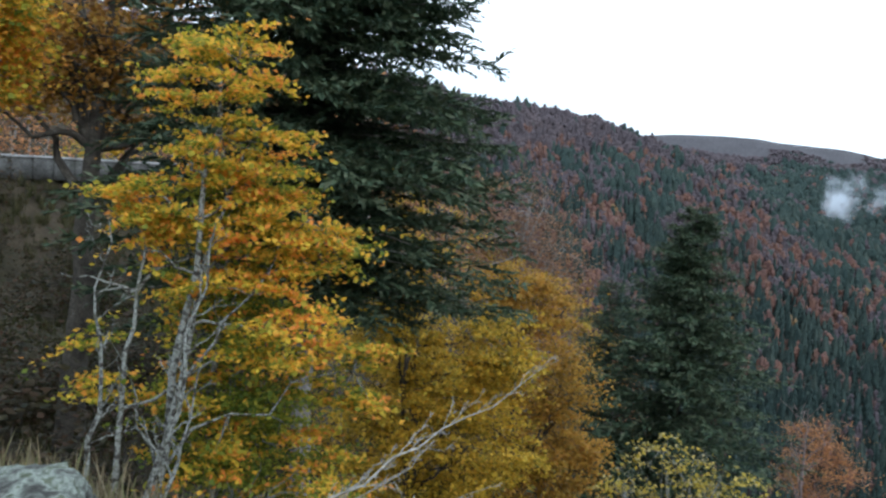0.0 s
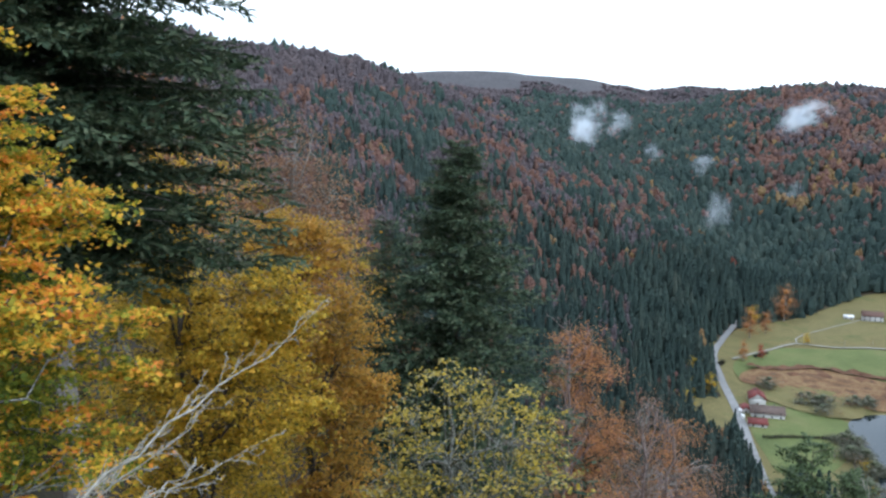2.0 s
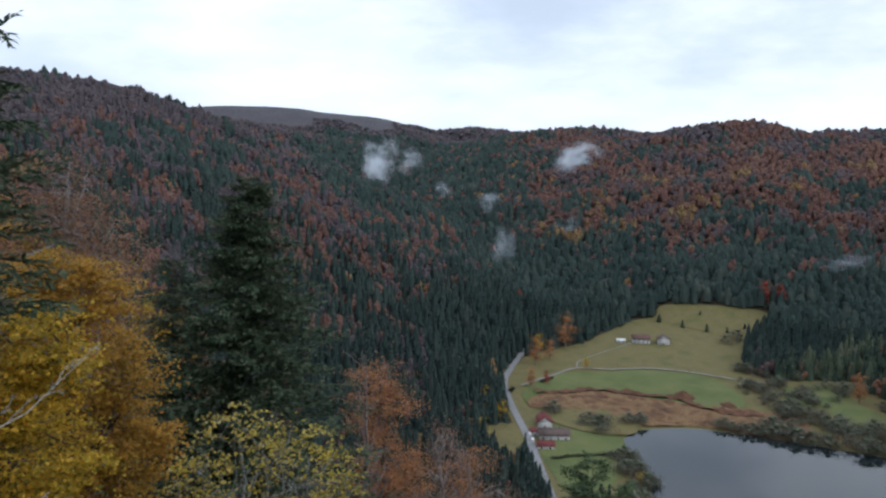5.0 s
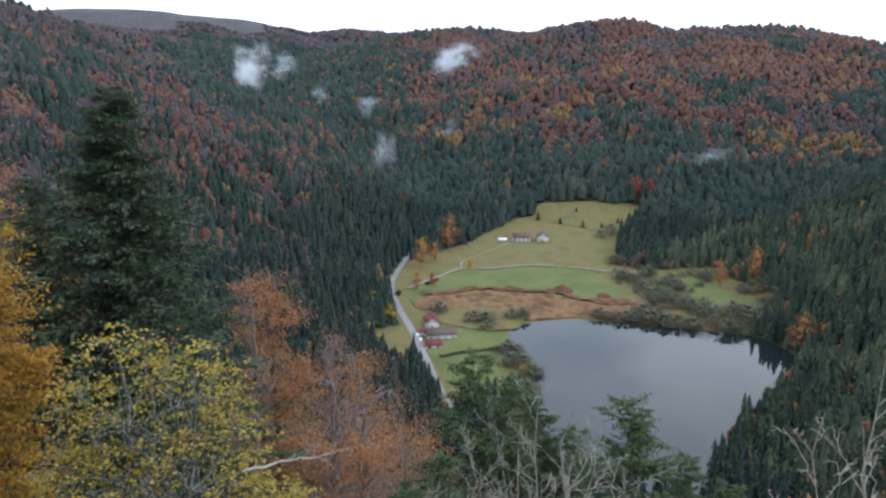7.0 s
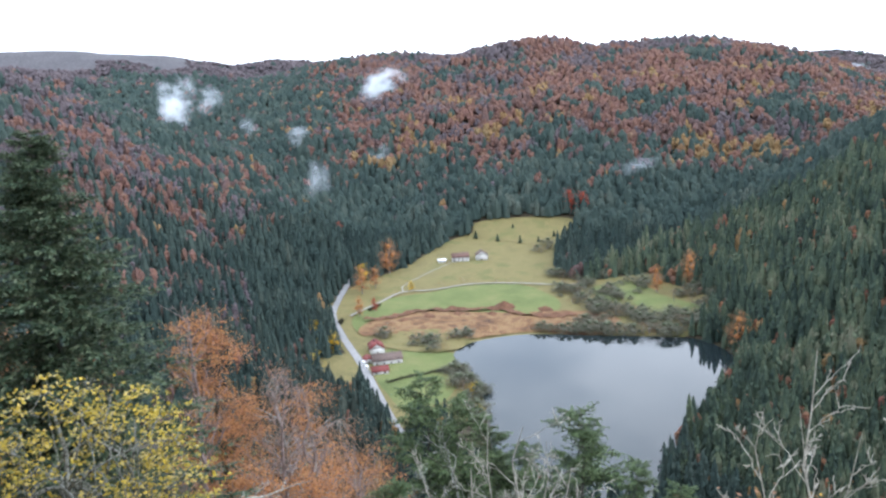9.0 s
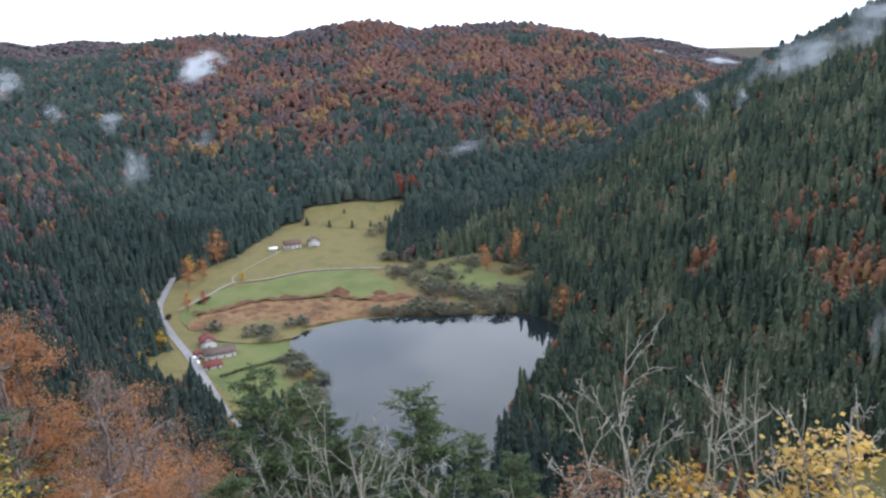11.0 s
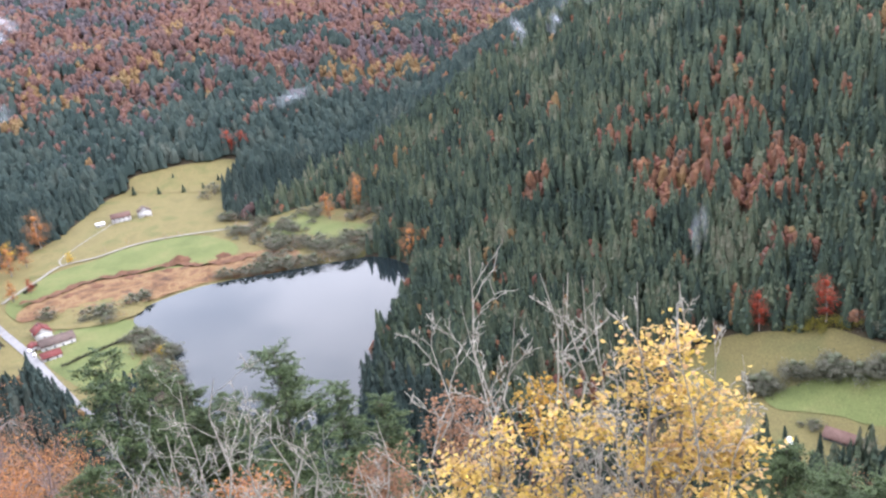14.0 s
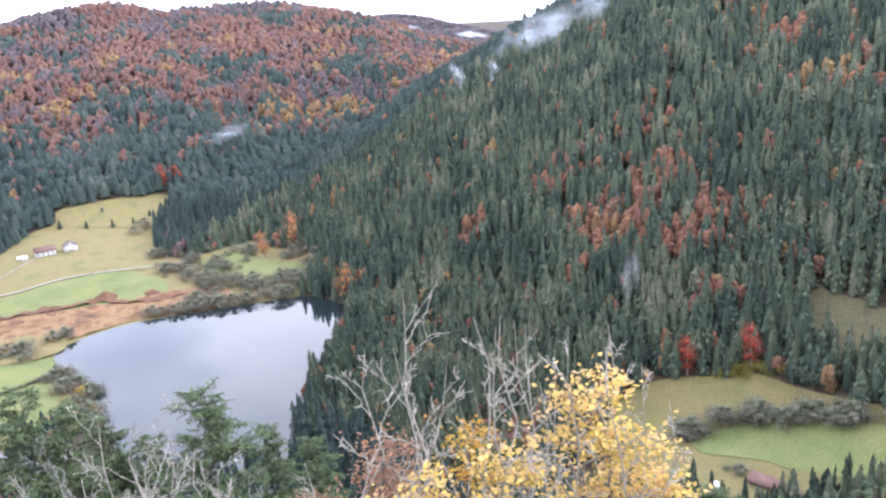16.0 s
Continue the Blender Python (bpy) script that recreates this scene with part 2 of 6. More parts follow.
def ridge_height(x, y, line, slope, round_):
    best = np.full(np.shape(x), -1e4)
    for (ax, ay, az), (bx, by, bz) in zip(line, line[1:]):
        dx, dy = bx - ax, by - ay
        k = np.clip(((x - ax) * dx + (y - ay) * dy) / (dx * dx + dy * dy), 0, 1)
        d = np.hypot(x - ax - k * dx, y - ay - k * dy)
        best = np.maximum(best, az + k * (bz - az) - slope * (np.sqrt(d * d + round_ * round_) - round_))
    return best


def waves(x, y):
    """Gullies and swells of the hillsides."""
    return (np.sin(x / 97 + 1.3 * np.sin(y / 161)) * np.cos(y / 83 + np.sin(x / 143)) + 0.4 * np.sin(x / 37 + y / 29))


def ground(x, y):
    x, y = np.asarray(x, float), np.asarray(y, float)
    a = radians(47)
    q = x * math.sin(a) + y * math.cos(a)
    floor_ = LAKE_Z + 1.2 + 0.055 * np.maximum(0, q - 640)
    inside = ((x - 452) / 118) ** 2 + ((y - 325) / 118) ** 2
    floor_ = floor_ - 5 * np.clip(1.25 - inside, 0, 1)
    floor_ = floor_ - 5 * np.clip(1.25 - ((x - 335) / 88) ** 2 - ((y - 235) / 78) ** 2, 0, 1)
    hills = floor_
    for line, slope, round_ in RIDGES:
        h = ridge_height(x, y, line, slope, round_)
        h = h + 7 * waves(x, y) * np.clip((h + 190) / 60, 0, 1) * np.clip((np.hypot(x, y) - 300) / 400, 0, 1)
        k = 10.0
        hills = np.maximum(hills, h) + k * np.exp(-np.abs(hills - h) / k) * 0.35
    hills = hills - 5 * np.clip(1.3 - ((x - 530) / 44) ** 2 - ((y - 284) / 44) ** 2, 0, 1)
    b = radians(65)
    g = x * math.sin(b) + y * math.cos(b)
    near = np.interp(g, [-200, -10, 0, 2.2, 4, 10, 30, 100, 250, 265, 900], [14, -1.2, -1.7, -2.0, -6, -15, -32, -86, -199, -208, -500])
    near = near + 1.2 * np.sin(x / 7.3 + 0.6) * np.cos(y / 9.1) * np.clip((g - 5) / 20, 0, 1)
    e = radians(25)
    near = np.minimum(near, np.interp(x * math.sin(e) + y * math.cos(e), [0, 3.4, 4.6, 9, 14, 60, 400], [0, -1.75, -3.6, -5.5, -6.2, -10, 30]))
    near = near - 2.0 * np.exp(-((x + 9) ** 2 + (y - 20) ** 2) / 110)
    near = np.maximum(near, ridge_height(x, y, ROAD_BENCH, 0.75, 3.0))
    return np.maximum(hills, near)

# ---- mesh building ----
def raw_mesh(name, verts, tris, mat, smooth=False):
    """A mesh from arrays of vertices and triangles."""
    me = bpy.data.meshes.new(name)
    verts, tris = np.asarray(verts, np.float32), np.asarray(tris, np.int32)
    me.vertices.add(len(verts))
    me.vertices.foreach_set("co", verts.ravel())
    me.loops.add(tris.size)
    me.loops.foreach_set("vertex_index", tris.ravel())
    me.polygons.add(len(tris))
    me.polygons.foreach_set("loop_start", np.arange(0, tris.size, 3, dtype=np.int32))
    me.materials.append(mat)
    if smooth:
        me.polygons.foreach_set("use_smooth", np.ones(len(tris), bool))
    me.update(calc_edges=True)
    return me


def part(name, me, parent=None, label="", kind=""):
    """A mesh object under a thing."""
    ob = new(name, me)
    ob.parent = parent
    return tagged(ob, label, kind=kind)


def thing(name, at, label, category, group="", kind=""):
    ob = new(name)
    ob.location = at
    ob.empty_display_size = 0.3
    return tagged(ob, label, category, group, kind)


class Shape:
    """Gathers vertices and triangles for one mesh."""

    def __init__(self):
        self.v, self.f, self.n = [], [], 0

    def add(self, v, f):
        v, f = np.asarray(v, float).reshape(-1, 3), np.asarray(f, int).reshape(-1, 3)
        self.v.append(v)
        self.f.append(f + self.n)
        self.n += len(v)

    def tube(self, pts, radii, sides=6):
        pts = np.asarray(pts, float)
        k = len(pts)
        tang = np.gradient(pts, axis=0)
        tang /= np.linalg.norm(tang, axis=1)[:, None] + 1e-9
        ref = np.array([0.0, 0, 1]) if abs(tang[0, 2]) < 0.8 else np.array([1.0, 0, 0])
        u = np.cross(tang, ref)
        u /= np.linalg.norm(u, axis=1)[:, None] + 1e-9
        w = np.cross(tang, u)
        a = np.arange(sides) * 2 * math.pi / sides
        ring = np.cos(a)[None, :, None] * u[:, None] + np.sin(a)[None, :, None] * w[:, None]
        v = pts[:, None] + ring * np.asarray(radii, float)[:, None, None]
        f = []
        for i in range(k - 1):
            for j in range(sides):
                p, q = i * sides + j, i * sides + (j + 1) % sides
                f += [(p, q, q + sides), (p, q + sides, p + sides)]
        self.add(v, f)

    def box(self, lo, hi):
        lo, hi = np.array(lo, float), np.array(hi, float)
        v = [[(lo, hi)[i][0], (lo, hi)[j][1], (lo, hi)[k][2]] for i in (0, 1) for j in (0, 1) for k in (0, 1)]
        self.add(v, [(0, 1, 3), (0, 3, 2), (4, 6, 7), (4, 7, 5), (0, 4, 5), (0, 5, 1), (2, 3, 7), (2, 7, 6), (0, 2, 6), (0, 6, 4), (1, 5, 7), (1, 7, 3)])

    def kites(self, centre, along, side, length, width, fold=0.25):
        """Leaf-shaped kites, bent along the middle: arrays of centres, directions and sizes."""
        c, a, s = (np.asarray(x, float) for x in (centre, along, side))
        up = np.cross(a, s)
        ln, wd = np.asarray(length, float).reshape(-1, 1), np.asarray(width, float).reshape(-1, 1)
        v = np.stack([c - a * ln * 0.5, c + s * wd * 0.5 + up * wd * fold, c + a * ln * 0.5, c - s * wd * 0.5 + up * wd * fold], 1)
        m = np.arange(len(c))[:, None, None] * 4 + np.array([[0, 1, 2], [0, 2, 3]])[None]
        self.add(v.reshape(-1, 3), m.reshape(-1, 3))

    def mesh(self, name, mat, smooth=False):
        return raw_mesh(name, np.concatenate(self.v), np.concatenate(self.f), mat, smooth)


def unit(v):
    return v / (np.linalg.norm(v, axis=-1, keepdims=True) + 1e-9)


def bent(a, b, rng, n=6, sag=0.08, wobble=0.03):
    """A crooked line from a to b."""
    a, b = np.asarray(a, float), np.asarray(b, float)
    k = np.linspace(0, 1, n)[:, None]
    size = np.linalg.norm(b - a)
    p = a + (b - a) * k
    p[:, 2] += (np.sin(k[:, 0] * math.pi)) * size * sag
    p[1:-1] += rng.normal(0, wobble * size, (n - 2, 3))
    return p

# ---- ground ----
def ground_sheet():
    az = np.radians(np.concatenate([np.arange(-36, 112, 0.75), np.arange(112, 324, 4.0)]))
    r = np.concatenate([[0.01], np.linspace(0.8, 12, 16), 12 * 25 ** (np.arange(1, 51) / 50), np.arange(312, 1200, 13.0), 1200 * (4700 / 1200) ** (np.arange(0, 41) / 40)])
    a, d = np.meshgrid(az, r)
    x, y = d * np.sin(a), d * np.cos(a)
    v = np.stack([x, y, ground(x, y)], -1).reshape(-1, 3)
    m, k = len(az), len(r)
    i, j = np.meshgrid(np.arange(k - 1), np.arange(m), indexing="ij")
    p, q = i * m + j, i * m + (j + 1) % m
    f = np.concatenate([np.stack([p, q, q + m], -1).reshape(-1, 3), np.stack([p, q + m, p + m], -1).reshape(-1, 3)])[:, ::-1]
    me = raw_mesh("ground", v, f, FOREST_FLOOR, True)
    me.materials.append(HAZY_HILL_GRASS)
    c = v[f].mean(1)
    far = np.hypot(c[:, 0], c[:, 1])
    # only the distant heights take the haze-tinted grass
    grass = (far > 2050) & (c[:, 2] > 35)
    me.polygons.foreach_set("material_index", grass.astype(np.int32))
    ob = new("ground", me)
    return tagged(ob, "wooded valley ground with leaf litter and grassy heights", "ground", kind="structure")


ground_sheet()


def smooth_ring(pts, n=6):
    """A closed outline rounded by Catmull-Rom."""
    p = np.array(pts, float)
    k = np.arange(n)[:, None] / n
    out = []
    for i in range(len(p)):
        a, b, c, d = p[i - 1], p[i], p[(i + 1) % len(p)], p[(i + 2) % len(p)]
        out.append(0.5 * (2 * b + (c - a) * k + (2 * a - 5 * b + 4 * c - d) * k ** 2 + (3 * b - a - 3 * c + d) * k ** 3))
    return np.concatenate(out)


def inside(ring, x, y):
    """Which of the points lie within the outline."""
    x, y = np.asarray(x, float), np.asarray(y, float)
    hit = np.zeros(x.shape, bool)
    for (ax, ay), (bx, by) in zip(ring, np.roll(ring, -1, 0)):
        if ay != by:
            hit ^= ((ay > y) != (by > y)) & (x < (bx - ax) * (y - ay) / (by - ay) + ax)
    return hit


def draped(name, ring, mat, lift, label, category, relief=0.0, step=6.0, level=None):
    """A patch of ground cover that follows the land inside an outline."""
    bm = bmesh.new()
    vs = [bm.verts.new((x, y, 0)) for x, y in ring]
    bm.faces.new(vs)
    lo, hi = ring.min(0), ring.max(0)
    for axis in (0, 1):
        c = lo[axis] + step
        while c < hi[axis]:
            no = (1, 0, 0) if axis == 0 else (0, 1, 0)
            bmesh.ops.bisect_plane(bm, geom=bm.verts[:] + bm.edges[:] + bm.faces[:], plane_co=[c * k for k in no], plane_no=no)
            c += step
    bmesh.ops.triangulate(bm, faces=bm.faces[:])
    for v in bm.verts:
        x, y = v.co.x, v.co.y
        rise = relief * max(0.0, noise.noise(Vector((x / 9, y / 9, 3.0))) + 0.3) if relief else 0.0
        v.co.z = (float(ground(x, y)) if level is None else level) + lift + rise
    bmesh.ops.recalc_face_normals(bm, faces=bm.faces[:])
    me = bpy.data.meshes.new(name)
    bm.to_mesh(me)
    bm.free()
    if len(me.polygons) and me.polygons[0].normal.z < 0:
        me.flip_normals()
    me.materials.append(mat)
    for p in me.polygons:
        p.use_smooth = True
    return tagged(new(name, me), label, category, kind="structure")


LAKE = smooth_ring([(424, 434), (452, 438), (490, 417), (522, 368), (552, 320), (559, 300), (548, 272), (522, 248), (470, 235), (430, 227), (392, 219), (350, 207), (318, 192), (290, 215), (300, 275), (352, 335), (385, 372), (404, 410)])
FIELD = smooth_ring([(432, 566), (479, 578), (519, 560), (553, 548), (588, 506), (574, 450), (547, 430), (522, 450), (494, 500), (474, 527), (425, 543), (404, 527), (412, 548)])
UPPER = smooth_ring([(505, 618), (593, 642), (655, 668), (692, 648), (703, 605), (690, 565), (652, 520), (622, 480), (600, 462), (590, 500), (560, 549), (524, 566), (478, 586), (470, 600)])
CLEARING = smooth_ring([(697, 664), (720, 682), (744, 658), (768, 627), (785, 594), (766, 574), (747, 575), (712, 566), (708, 596)])
REED = smooth_ring([(400, 522), (424, 540), (470, 525), (497, 490), (524, 452), (550, 424), (566, 395), (560, 372), (530, 366), (496, 420), (452, 445), (436, 470), (420, 500)])
MARSH = smooth_ring([(398, 500), (424, 508), (462, 462), (440, 438), (424, 436), (406, 446), (394, 474)])
FARM_LAWN = smooth_ring([(346, 438), (372, 470), (396, 476), (411, 455), (420, 428), (400, 408), (375, 384), (345, 368), (318, 372), (328, 402)])
SIDE_LAWN = smooth_ring([(312, 458), (330, 490), (362, 496), (352, 470), (336, 440), (318, 420), (302, 420)])
SMALL_FIELD = smooth_ring([(598, 416), (618, 441), (642, 438), (660, 420), (638, 383), (626, 349), (614, 322), (594, 352), (599, 386)])
RIGHT_PASTURE = smooth_ring([(407, 22), (406, 2), (402, -14), (401, -28), (391, -42), (382, -56), (375, -70), (369, -82), (352, -130), (300, -130), (296, -60), (302, -14), (312, 4), (322, 30), (372, 45), (398, 40)])
RIGHT_MEADOW = smooth_ring([(362, 2), (369, -12), (371, -24), (371, -38), (366, -60), (359, -79), (345, -125), (300, -125), (318, -85), (336, -57), (342, -38), (347, -29), (350, -15), (352, -3)])
HILL_GLADE = smooth_ring([(458, -60), (447, -67), (434, -82), (426, -90), (415, -110), (385, -105), (395, -84), (402, -69), (418, -57), (440, -54)])
OPEN = [LAKE, FIELD, UPPER, CLEARING, REED, MARSH, FARM_LAWN, SIDE_LAWN, SMALL_FIELD, RIGHT_PASTURE, RIGHT_MEADOW, HILL_GLADE]
VALLEY = smooth_ring([(296, 368), (322, 418), (339, 448), (356, 480), (384, 537), (408, 579), (436, 609), (500, 640), (560, 648), (660, 682), (697, 674), (720, 688), (748, 663), (773, 630), (791, 594), (770, 566), (750, 566), (710, 552), (655, 512), (632, 468), (662, 444), (688, 420), (668, 385), (650, 350), (622, 322), (592, 308), (560, 312), (530, 320), (500, 390), (440, 400), (400, 380), (350, 335), (318, 340), (302, 352)])
OPEN.append(VALLEY)
draped("valley_floor", VALLEY, PASTURE, 0.5, "rough yellow-green grass of the valley floor round the lake", "grassland", step=10.0)
draped("pasture", UPPER, PASTURE, 0.8, "yellowed sloping pasture below the white farmhouses", "pasture")
draped("meadow", FIELD, MEADOW, 1.0, "bright green mown meadow behind the reed bed", "meadow")
draped("clearing", CLEARING, PASTURE, 0.9, "green forest clearing dotted with small firs", "clearing")
draped("reed_bed", REED, REEDS, 0.9, "rust-brown reed bed and turned earth along the lake", "reed bed", relief=1.6, step=4.0)
def bank_ring(pts, w):
    """The outline of a strip of that half width along a line."""
    p = np.array(pts, float)
    t = unit(np.gradient(p, axis=0))
    n = np.stack([-t[:, 1], t[:, 0]], 1) * (w * np.array([0.5] + [1.0, 0.75] * len(p))[:len(p)])[:, None]
    return smooth_ring(np.concatenate([p + n, (p - n)[::-1]]))


draped("earth_bank", bank_ring([(426, 545), (450, 534), (474, 527), (492, 506), (506, 488), (522, 470), (520, 450), (530, 430), (548, 412)], 4.5), SOIL, 1.3, "dark raw bank of dug earth between meadow and reed bed", "earth bank", relief=3.2, step=3.0)
draped("marsh", MARSH, PASTURE, 1.1, "ochre marsh grass beside the farm", "marsh", relief=1.0, step=4.0)
draped("lawn", FARM_LAWN, MEADOW, 0.8, "green farm lawn between road and lake", "lawn")
draped("lawn", SIDE_LAWN, PASTURE, 0.8, "yellow-green strip of grass beside the road", "lawn")
draped("meadow", SMALL_FIELD, MEADOW, 1.0, "small green meadow at the edge of the firs", "meadow")
draped("pasture", RIGHT_PASTURE, OCHRE_GRASS, 0.6, "ochre pasture at the foot of the wooded hill", "pasture")
draped("meadow", RIGHT_MEADOW, MEADOW, 0.95, "green valley meadow with a barn", "meadow")
draped("glade", HILL_GLADE, GLADE_GRASS, 0.5, "olive grassy glade sloping through the fir wood", "clearing")


def lake_water():
    m = bpy.data.materials.new("lake_water")
    m.use_nodes = True
    n, l = m.node_tree.nodes, m.node_tree.links
    b = n["Principled BSDF"]
    b.inputs["Base Color"].default_value = (0.012, 0.018, 0.02, 1)
    b.inputs["Roughness"].default_value, b.inputs["IOR"].default_value = 0.03, 1.333
    b.inputs["Specular IOR Level"].default_value = 0.8
    geo, nz, bump = n.new("ShaderNodeNewGeometry"), n.new("ShaderNodeTexNoise"), n.new("ShaderNodeBump")
    nz.inputs["Scale"].default_value, nz.inputs["Detail"].default_value = 0.35, 3
    bump.inputs["Strength"].default_value, bump.inputs["Distance"].default_value = 0.05, 0.15
    l.new(geo.outputs["Position"], nz.inputs["Vector"])
    l.new(nz.outputs["Fac"], bump.inputs["Height"])
    l.new(bump.outputs["Normal"], b.inputs["Normal"])
    return m


draped("water", LAKE, lake_water(), 0.0, "calm grey mountain lake mirroring the clouds", "lake", level=LAKE_Z + 0.35, step=40)


def road_strip(name, pts, width, mat, lift, label):
    """A road that follows the land."""
    p = np.array(pts, float)
    k = np.linspace(0, 1, 8, endpoint=False)[:, None]
    line = []
    ext = np.vstack([2 * p[0] - p[1], p, 2 * p[-1] - p[-2]])
    for i in range(1, len(ext) - 2):
        a, b, c, d = ext[i - 1:i + 3]
        line.append(0.5 * (2 * b + (c - a) * k + (2 * a - 5 * b + 4 * c - d) * k ** 2 + (3 * b - a - 3 * c + d) * k ** 3))
    line = np.concatenate(line + [p[-1:]])
    t = unit(np.gradient(line, axis=0))
    side = np.stack([-t[:, 1], t[:, 0]], 1)
    s = Shape()
    cols = np.linspace(-0.5, 0.5, 4)
    v = np.stack([line + side * width * c for c in cols], 1)
    z = ground(v[..., 0], v[..., 1]).max(1, keepdims=True).repeat(4, 1) + lift
    v = np.concatenate([v, z[..., None]], -1)
    f = []
    for i in range(len(line) - 1):
        for j in range(3):
            q = i * 4 + j
            f += [(q, q + 5, q + 1), (q, q + 4, q + 5)]
    s.add(v, f)
    tagged(new(name, s.mesh(name, mat, True)), label, "road", kind="structure")
    return line


ROAD = road_strip("road", [(283, 330), (300, 365), (327, 414), (344, 444), (361, 476), (389, 533), (412, 575), (440, 605), (492, 652), (530, 705), (560, 748), (585, 800)], 5.8, ASPHALT, 1.0, "pale grey valley road past the farm into the forest")
LANE = road_strip("road", [(424, 566), (445, 572), (470, 577), (502, 583), (526, 564), (561, 547), (587, 515), (608, 477), (628, 452)], 3.4, TRACK, 1.2, "narrow pale farm lane along the meadow")
UPHILL = road_strip("road", [(503, 583), (518, 598), (560, 610), (598, 618), (615, 622)], 1.5, TRACK, 1.2, "pale track up to the white farmhouses")

# ---- far forest ----
def jagged(rings, sides, rng, jitter):
    """A low crown: a tip and rings of vertices, pushed about; one closed island."""
    v, f = [(0, 0, 1.0)], []
    for z, r in rings:
        for j in range(sides):
            a = (j + rng.uniform(-0.3, 0.3)) * 2 * math.pi / sides
            q = r * (1 + rng.uniform(-jitter, jitter))
            v.append((q * math.cos(a), q * math.sin(a), z + rng.uniform(-0.03, 0.03)))
    for j in range(sides):
        f.append((0, 1 + j, 1 + (j + 1) % sides))
    for i in range(len(rings) - 1):
        for j in range(sides):
            p, q = 1 + i * sides + j, 1 + i * sides + (j + 1) % sides
            f += [(p, p + sides, q + sides), (p, q + sides, q)]
    return np.array(v), np.array(f)


def crown_form(rng, rings, sides, jitter, base=0.0):
    """A closed crown turned about its stem: a tip, uneven rings and a foot."""
    v, f = [(rng.uniform(-0.04, 0.04), rng.uniform(-0.04, 0.04), 1.0)], []
    for z, r in rings:
        turn = rng.uniform(0, 6.3)
        for j in range(sides):
            a = turn * 0.1 + (j + rng.uniform(-0.25, 0.25)) * 2 * math.pi / sides
            q = r * (1 + rng.uniform(-jitter, jitter))
            v.append((q * math.cos(a), q * math.sin(a), z + rng.uniform(-0.035, 0.035)))
    n = len(rings)
    for j in range(sides):
        f.append((0, 1 + j, 1 + (j + 1) % sides))
    for i in range(n - 1):
        for j in range(sides):
            p, q = 1 + i * sides + j, 1 + i * sides + (j + 1) % sides
            f += [(p, p + sides, q + sides), (p, q + sides, q)]
    v.append((0, 0, base))
    for j in range(sides):
        f.append((1 + (n - 1) * sides + j, len(v) - 1, 1 + (n - 1) * sides + (j + 1) % sides))
    return np.array(v), np.array(f)


def fir_form(rng, sides, rings, blades):
    """A fir: a narrow ragged body with drooping boughs standing out of it, each bough its own shade."""
    full = rng.uniform(0.85, 1.15)
    reach = lambda z: full * (1 - math.exp(-2.3 * (1 - z))) * 1.08
    v, f = crown_form(rng, [(z, 0.74 * reach(z) * rng.uniform(0.85, 1.12)) for z in np.linspace(0.86, 0.05, rings)], sides, 0.3)
    v, f = list(map(tuple, v)), list(map(tuple, f))
    for k in range(blades):
        z = 0.97 - 0.85 * ((k + rng.uniform(0, 1)) / blades) ** 0.9
        q, a = reach(z) * rng.uniform(0.75, 1.2) + 0.04, rng.uniform(0, 6.3)
        c, d, w, m = math.cos(a), math.sin(a), rng.uniform(0.14, 0.26), len(v)
        tall = rng.uniform(0.05, 0.10)
        v += [(0.25 * q * c, 0.25 * q * d, z + tall), (q * c - w * d, q * d + w * c, z - 0.02), (q * c + w * d, q * d - w * c, z - 0.02), (1.05 * q * c, 1.05 * q * d, z - tall)]
        f += [(m, m + 1, m + 2), (m + 1, m + 3, m + 2)]
    return np.array(v), np.array(f)


def leafy_form(rng, lobes, sides, rings, n, lo, hi):
    """A broad crown: overlapping lumpy masses with n tufts of leaves standing out of them."""
    vs, fs, m = [], [], 0
    for i in range(lobes):
        z = np.linspace(0.82, 0.12, rings)
        v, f = crown_form(rng, [(q, 0.5 * (1 - ((q - 0.46) / 0.6) ** 2) ** 0.5) for q in z], sides, 0.32)
        k = 1.0 if lobes == 1 else rng.uniform(0.85, 1.12) / lobes ** 0.32
        a = 6.28 * (i + rng.uniform(-0.3, 0.3)) / lobes
        out = 0.0 if lobes == 1 else rng.uniform(0.15, 0.42) * (1.15 - 0.7 * i / lobes)
        lift = 0.0 if lobes == 1 else (1 - 0.9 * k) * (0.1 + 0.9 * i / (lobes - 1)) * rng.uniform(0.75, 1.0)
        vs.append(v * np.array([0.82 * k, 0.82 * k, 0.9 * k + 0.1 * (lobes == 1)]) + np.array([out * math.cos(a), out * math.sin(a), lift]))
        fs.append(f + m)
        m += len(v)
    if n:
        tv, tf = tufted(rng, n, lo, hi)
        vs.append(tv * np.array([1, 1, 0.9]))
        fs.append(tf + m)
    return np.concatenate(vs), np.concatenate(fs)


